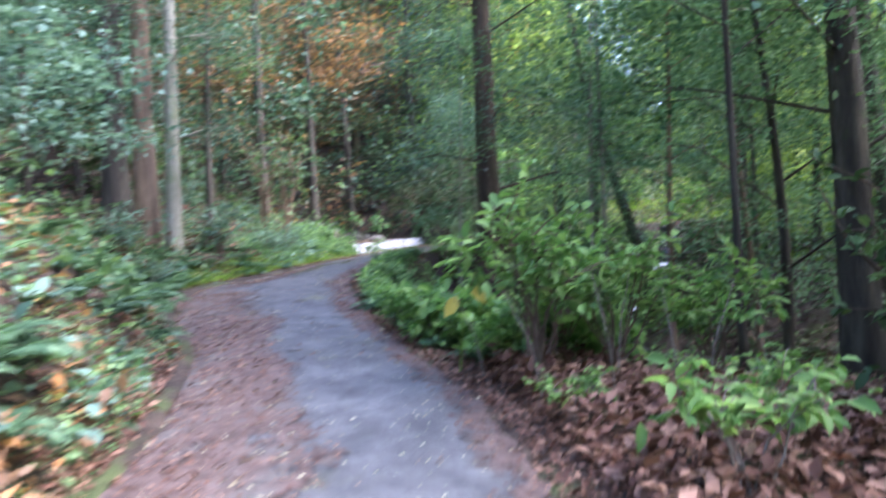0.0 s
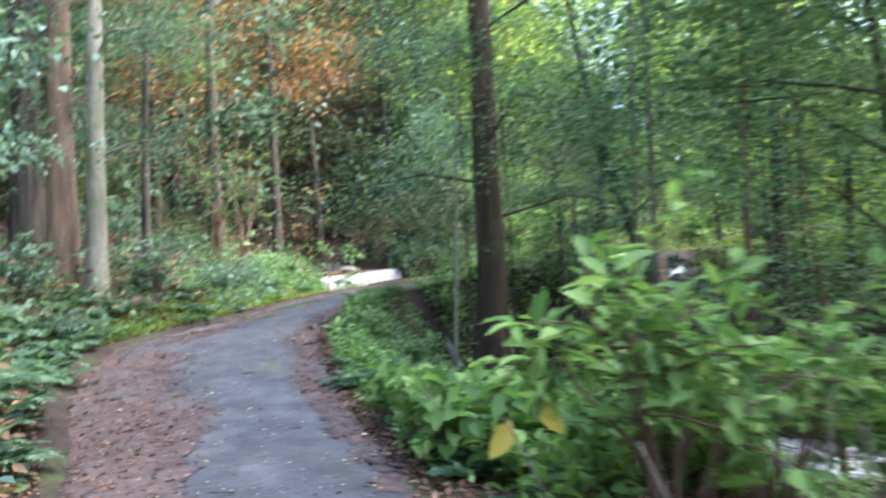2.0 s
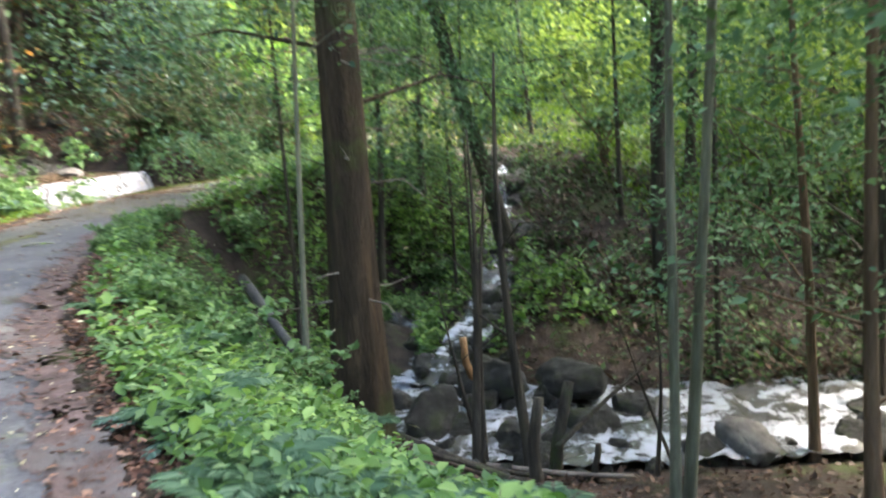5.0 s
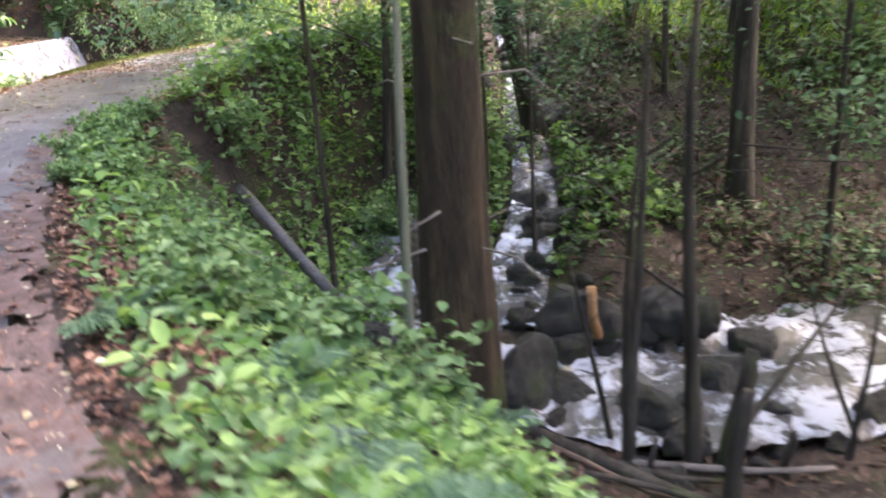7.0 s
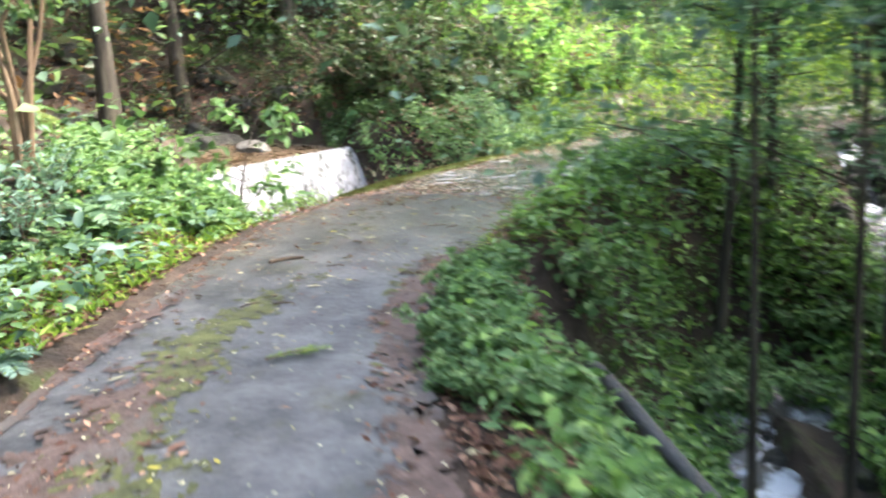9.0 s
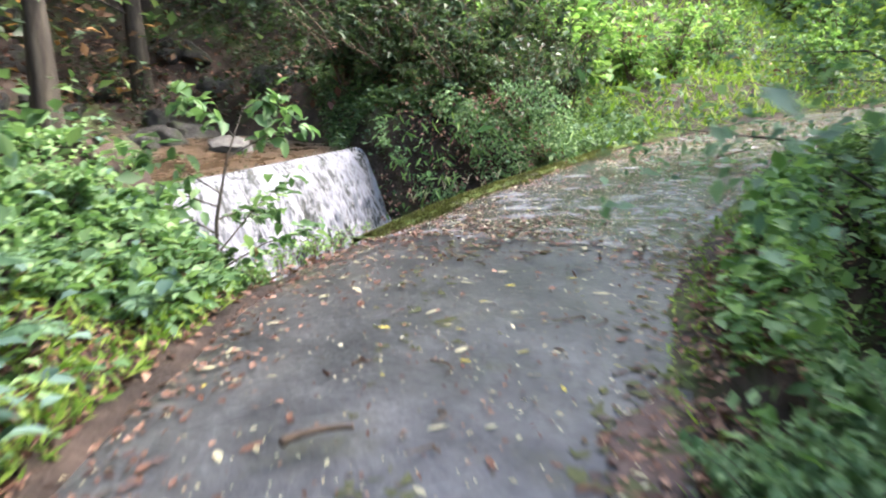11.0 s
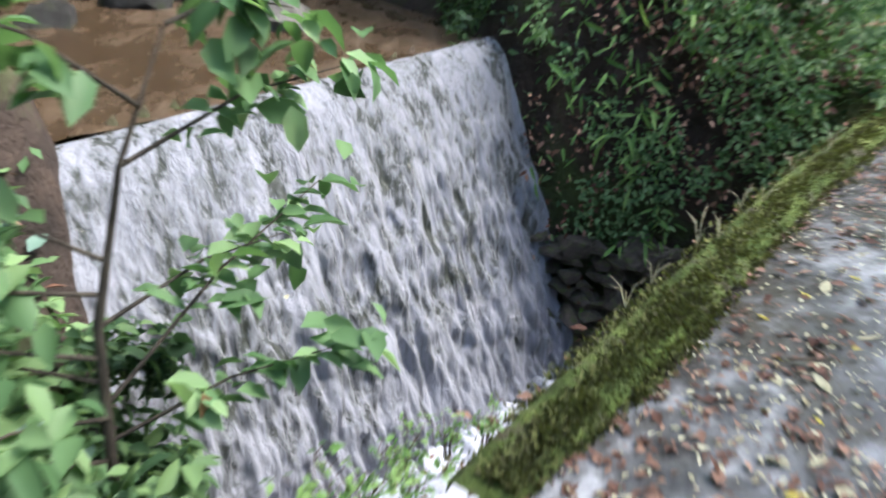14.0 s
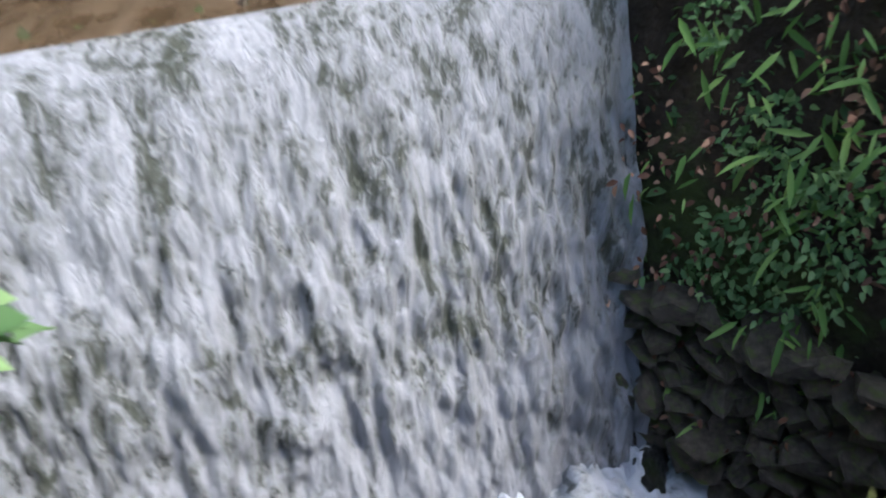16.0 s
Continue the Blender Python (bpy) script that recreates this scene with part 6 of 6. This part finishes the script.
# ---- logs and sticks ----
def log(name, a, b, r0, r1, mat, label, category="log", sides=10, sag=0.0):
    a, b = Vector(a), Vector(b)
    n = 9
    P = []
    for i in range(n):
        f = i / (n - 1)
        p = a.lerp(b, f)
        P.append((p.x + 0.03 * math.sin(5 * f + a.x), p.y + 0.03 * math.cos(4 * f + a.y), p.z - sag * math.sin(math.pi * f)))
    v, f = tubes([tube(P, list(np.linspace(r0, r1, n)), sides, 0.06, 4)])
    c = len(v)
    v.append(P[0])
    f += [(k, c, (k + 1) % sides) for k in range(sides)]
    return tagged(piece(name, v, f, mat), label, category)


log("fallen_log", (0.15, 18.05, 1.25), (0.75, 15.9, 0.12), 0.075, 0.06, DARK_LOG, "dark grey fallen log lying down the bank to the stream")
log("fallen_log", (-0.05, 16.3, 0.8), (0.6, 14.9, -0.05), 0.032, 0.025, DEADWOOD, "thin pale dead pole leaning on the stream bank")
log("fallen_log", (1.2, 13.6, spot(1.2, 13.6) + 0.07), (1.75, 11.6, spot(1.75, 11.6) + 0.06), 0.055, 0.04, DARK_BARK, "dark rotten log on the bank by the stream")
log("fallen_branch", (1.3, 12.9, spot(1.3, 12.9) + 0.05), (2.1, 12.5, spot(2.1, 12.5) + 0.05), 0.035, 0.02, DARK_BARK, "broken dark branch lying on brown leaves", "branch")
log("fallen_branch", (2.4, 12.6, -0.35), (3.9, 12.9, 0.35), 0.03, 0.012, DARK_BARK, "bare branch slanting over the stream", "branch")
log("fallen_branch", (1.1, 13.2, spot(1.1, 13.2) + 0.04), (1.5, 12.2, spot(1.5, 12.2) + 0.04), 0.025, 0.015, TWIG, "thin brown branch lying among dead leaves", "branch")
log("fallen_branch", (1.7, 12.9, spot(1.7, 12.9) + 0.05), (3.0, 12.3, spot(3.0, 12.3) + 0.05), 0.03, 0.02, DEADWOOD, "weathered branch lying along the water's edge", "branch")
log("fallen_branch", (0.95, 12.5, spot(0.95, 12.5) + 0.04), (1.9, 12.1, spot(1.9, 12.1) + 0.05), 0.022, 0.012, DARK_BARK, "dark rotting branch half sunk in leaves", "branch")
for sx_, sy_, h_, dx_, r_ in ((2.0, 12.3, 0.78, 0.03, 0.05), (2.45, 12.75, 0.95, 0.16, 0.055), (1.72, 12.75, 0.32, 0.01, 0.022), (2.75, 12.45, 0.4, -0.05, 0.03)):
    tagged(log("stump", (sx_, sy_, spot(sx_, sy_) - 0.05), (sx_ + dx_, sy_, spot(sx_, sy_) + h_), r_ * 1.25, r_ * 0.9, DARK_BARK, "dark broken-off stump on the stream bank", "stump"), group="broken stumps by the stream")
log("broken_branch", (1.98, 13.7, 0.55), (2.1, 13.75, 0.1), 0.035, 0.04, SPLINTER, "broken stem with fresh orange splintered wood", "branch")
ml0, ml1 = weir_point(-0.55, -0.6, 0), weir_point(-0.9, -3.0, 0)
log("mossy_log", (ml0[0], ml0[1], CREST_Z + 0.15), (ml1[0], ml1[1], CREST_Z + 1.0), 0.17, 0.14, MOSS, "thick mossy log slanting down beside the weir", sides=14)
log("stick", (-2.0, 17.35, 1.965), (-1.8, 17.4, 1.975), 0.016, 0.01, TWIG, "short dark stick on the asphalt", "stick", 6)
log("stick", (-0.75, 19.85, 2.165), (-0.5, 19.7, 2.165), 0.014, 0.008, TWIG, "short dark twig on the crossing", "stick", 6)
log("stick", (2.6, 21.6, 2.46), (3.2, 21.85, 2.49), 0.02, 0.01, TWIG, "dark twig lying across the wet lane", "stick", 6)
for i in range(26):
    k, f = lr.uniform(2, 14), lr.uniform(0.1, 0.9)
    x, y = [np.interp(k, np.arange(len(LEFT)), LEFT[:, c]) * f + np.interp(k, np.arange(len(LEFT)), RIGHT[:, c]) * (1 - f) for c in (0, 1)]
    a, q = lr.uniform(0, 6.28), lr.uniform(0.06, 0.16)
    z = float(road_height(np.array([x]), np.array([y]))[0]) + 0.016
    tagged(log("twig", (x, y, z), (x + math.cos(a) * q, y + math.sin(a) * q, z + 0.004), 0.006, 0.003, TWIG, "small dark twig lying on the lane", "twig", 5), group="twigs on the lane")


def sprig():
    thing = tagged(new("cedar_sprig"), "fallen yellow-green conifer sprig lying on the lane", "sprig")
    v, f = tubes([tube([(0, 0, 0), (0.15, 0.01, 0.012), (0.3, 0, 0.004)], [0.005, 0.004, 0.002], 5)])
    piece("stem", v, f, TWIG, thing)
    r = np.random.default_rng(2)
    n = 120
    x = r.random(n) * 0.32
    base = np.stack([x, 0 * x, 0.008 + 0 * x], 1)
    way = np.stack([0.7 + 0 * x, r.choice([-1, 1], n) * (0.5 + r.random(n)), 0.15 * r.random(n)], 1)
    le = (0.035 + 0.06 * r.random(n)) * (1.1 - 2.2 * np.abs(x / 0.32 - 0.5) ** 1.5)
    v, f = chip_rows(base, way, np.tile((0, 0, 1.0), (n, 1)), le, le * 0.13)
    piece("needles", v, f, GRASS, thing)
    return thing


sg = sprig()
sx, sy = -2.1, 15.75
sg.matrix_basis = pose(sx, sy, float(road_height(np.array([sx]), np.array([sy]))[0]) + 0.02, 0, 0, 12)

# ---- pale patches in the lane ----
def patch(x, y, rx, ry, turn, label):
    r = np.random.default_rng(int(abs(x * 100)))
    n = 28
    V, F = [], []
    for i in range(n):
        w = 2 * math.pi * i / n
        q = 1 + 0.13 * math.sin(3 * w + x) + 0.08 * r.normal()
        a, b = rx * q * math.cos(w), ry * q * math.sin(w)
        px, py = x + a * math.cos(turn) - b * math.sin(turn), y + a * math.sin(turn) + b * math.cos(turn)
        V.append((px, py, float(road_height(np.array([px]), np.array([py]))[0]) + 0.006))
    V.append((x, y, float(road_height(np.array([x]), np.array([y]))[0]) + 0.02))
    F = [(i, (i + 1) % n, n) for i in range(n)]
    return tagged(piece("concrete_patch", V, F, PATCH), label, "patch")


patch(-1.95, 12.5, 0.14, 0.24, 0.2, "pale concrete patch worn into the asphalt at the lane's edge")
patch(-3.4, 14.1, 0.38, 0.22, 0.5, "pale concrete patch worn into the asphalt near the bank")

# ---- moss tufts on the kerb ----
def moss_tufts(line, zs, n, seed, width):
    r = np.random.default_rng(seed)
    k = r.uniform(0, len(line) - 1, n)
    kk = np.arange(len(line))
    X, Y, Z = np.interp(k, kk, line[:, 0]), np.interp(k, kk, line[:, 1]), np.interp(k, kk, zs)
    keep = r.random(n) < 0.25 + 0.75 * patchy(X * 3, Y * 3, 3.5)
    X, Y, Z = X[keep], Y[keep], Z[keep]
    m = len(X)
    off = r.normal(0, width, m)
    base = np.stack([X - 0.7 * off, Y + 0.72 * off, Z + 0.02 - 0.6 * np.abs(off) ** 1.2 + 0.01 * r.random(m)], 1)
    way = scatter_dirs(m, r, 0.5)
    way[:, 2] += 0.8
    le = 0.012 + 0.022 * r.random(m)
    v, f = chip_rows(base, way, np.tile((0.3, 0.3, 1.0), (m, 1)) + 0.4 * r.normal(size=(m, 3)), le, le * 0.5)
    return tagged(piece("moss_tufts", v, f, KERB_MOSS), "short tufts of yellow-green moss on the kerb", "moss", kind="stuff")


moss_tufts(np.array([(-1.2, 20.2), (-0.5, 20.88), (0.4, 21.78), (2.6, 23.73)]), np.array([2.12, 2.22, 2.29, 2.46]), 60000, 5, 0.06)

# ---- grass on the kerb, flower ----
def blades(x, y, z, seed):
    r = np.random.default_rng(seed)
    thing = tagged(new("grass_tuft"), "few pale dry grass blades on the mossy kerb", "grass", "grass tufts on the kerb")
    for i in range(4):
        a, h = r.uniform(0, 6.28), r.uniform(0.06, 0.12)
        v, f = tubes([tube([(0, 0, 0), (0.02 * math.cos(a), 0.02 * math.sin(a), h * 0.7), (0.06 * math.cos(a), 0.06 * math.sin(a), h)], [0.002, 0.0015, 0.0006], 4)])
        piece("blade", v, f, PALE_LEAF, thing)
    thing.matrix_basis = pose(x, y, z)


for i, (x, y) in enumerate(((-0.62, 20.86), (-0.4, 21.05), (-0.25, 21.2), (-0.1, 21.36), (0.1, 21.55), (0.35, 21.8), (-0.75, 20.72), (0.7, 22.1))):
    blades(x, y, 2.3 + 0.05 * (i % 2), i)
fl = tagged(new("flower"), "single red flower in the grass past the crossing", "flower")
v, f = tubes([tube([(0, 0, -0.7), (0.02, 0, -0.3), (0, 0, 0)], [0.008, 0.007, 0.005], 5)])
piece("stem", v, f, GRASS, fl)
fa = np.linspace(0, 6.28, 9)[:-1]
v, f = leaf_rows(np.zeros((8, 3)), np.stack([np.cos(fa), np.sin(fa), 0.5 + 0 * fa], 1), np.tile((0, 0, 1.0), (8, 1)), np.full(8, 0.13), np.full(8, 0.06))
piece("petals", v, f, PETAL, fl)
fl.matrix_basis = pose(4.7, 26.6, spot(4.7, 26.6) + 0.68)
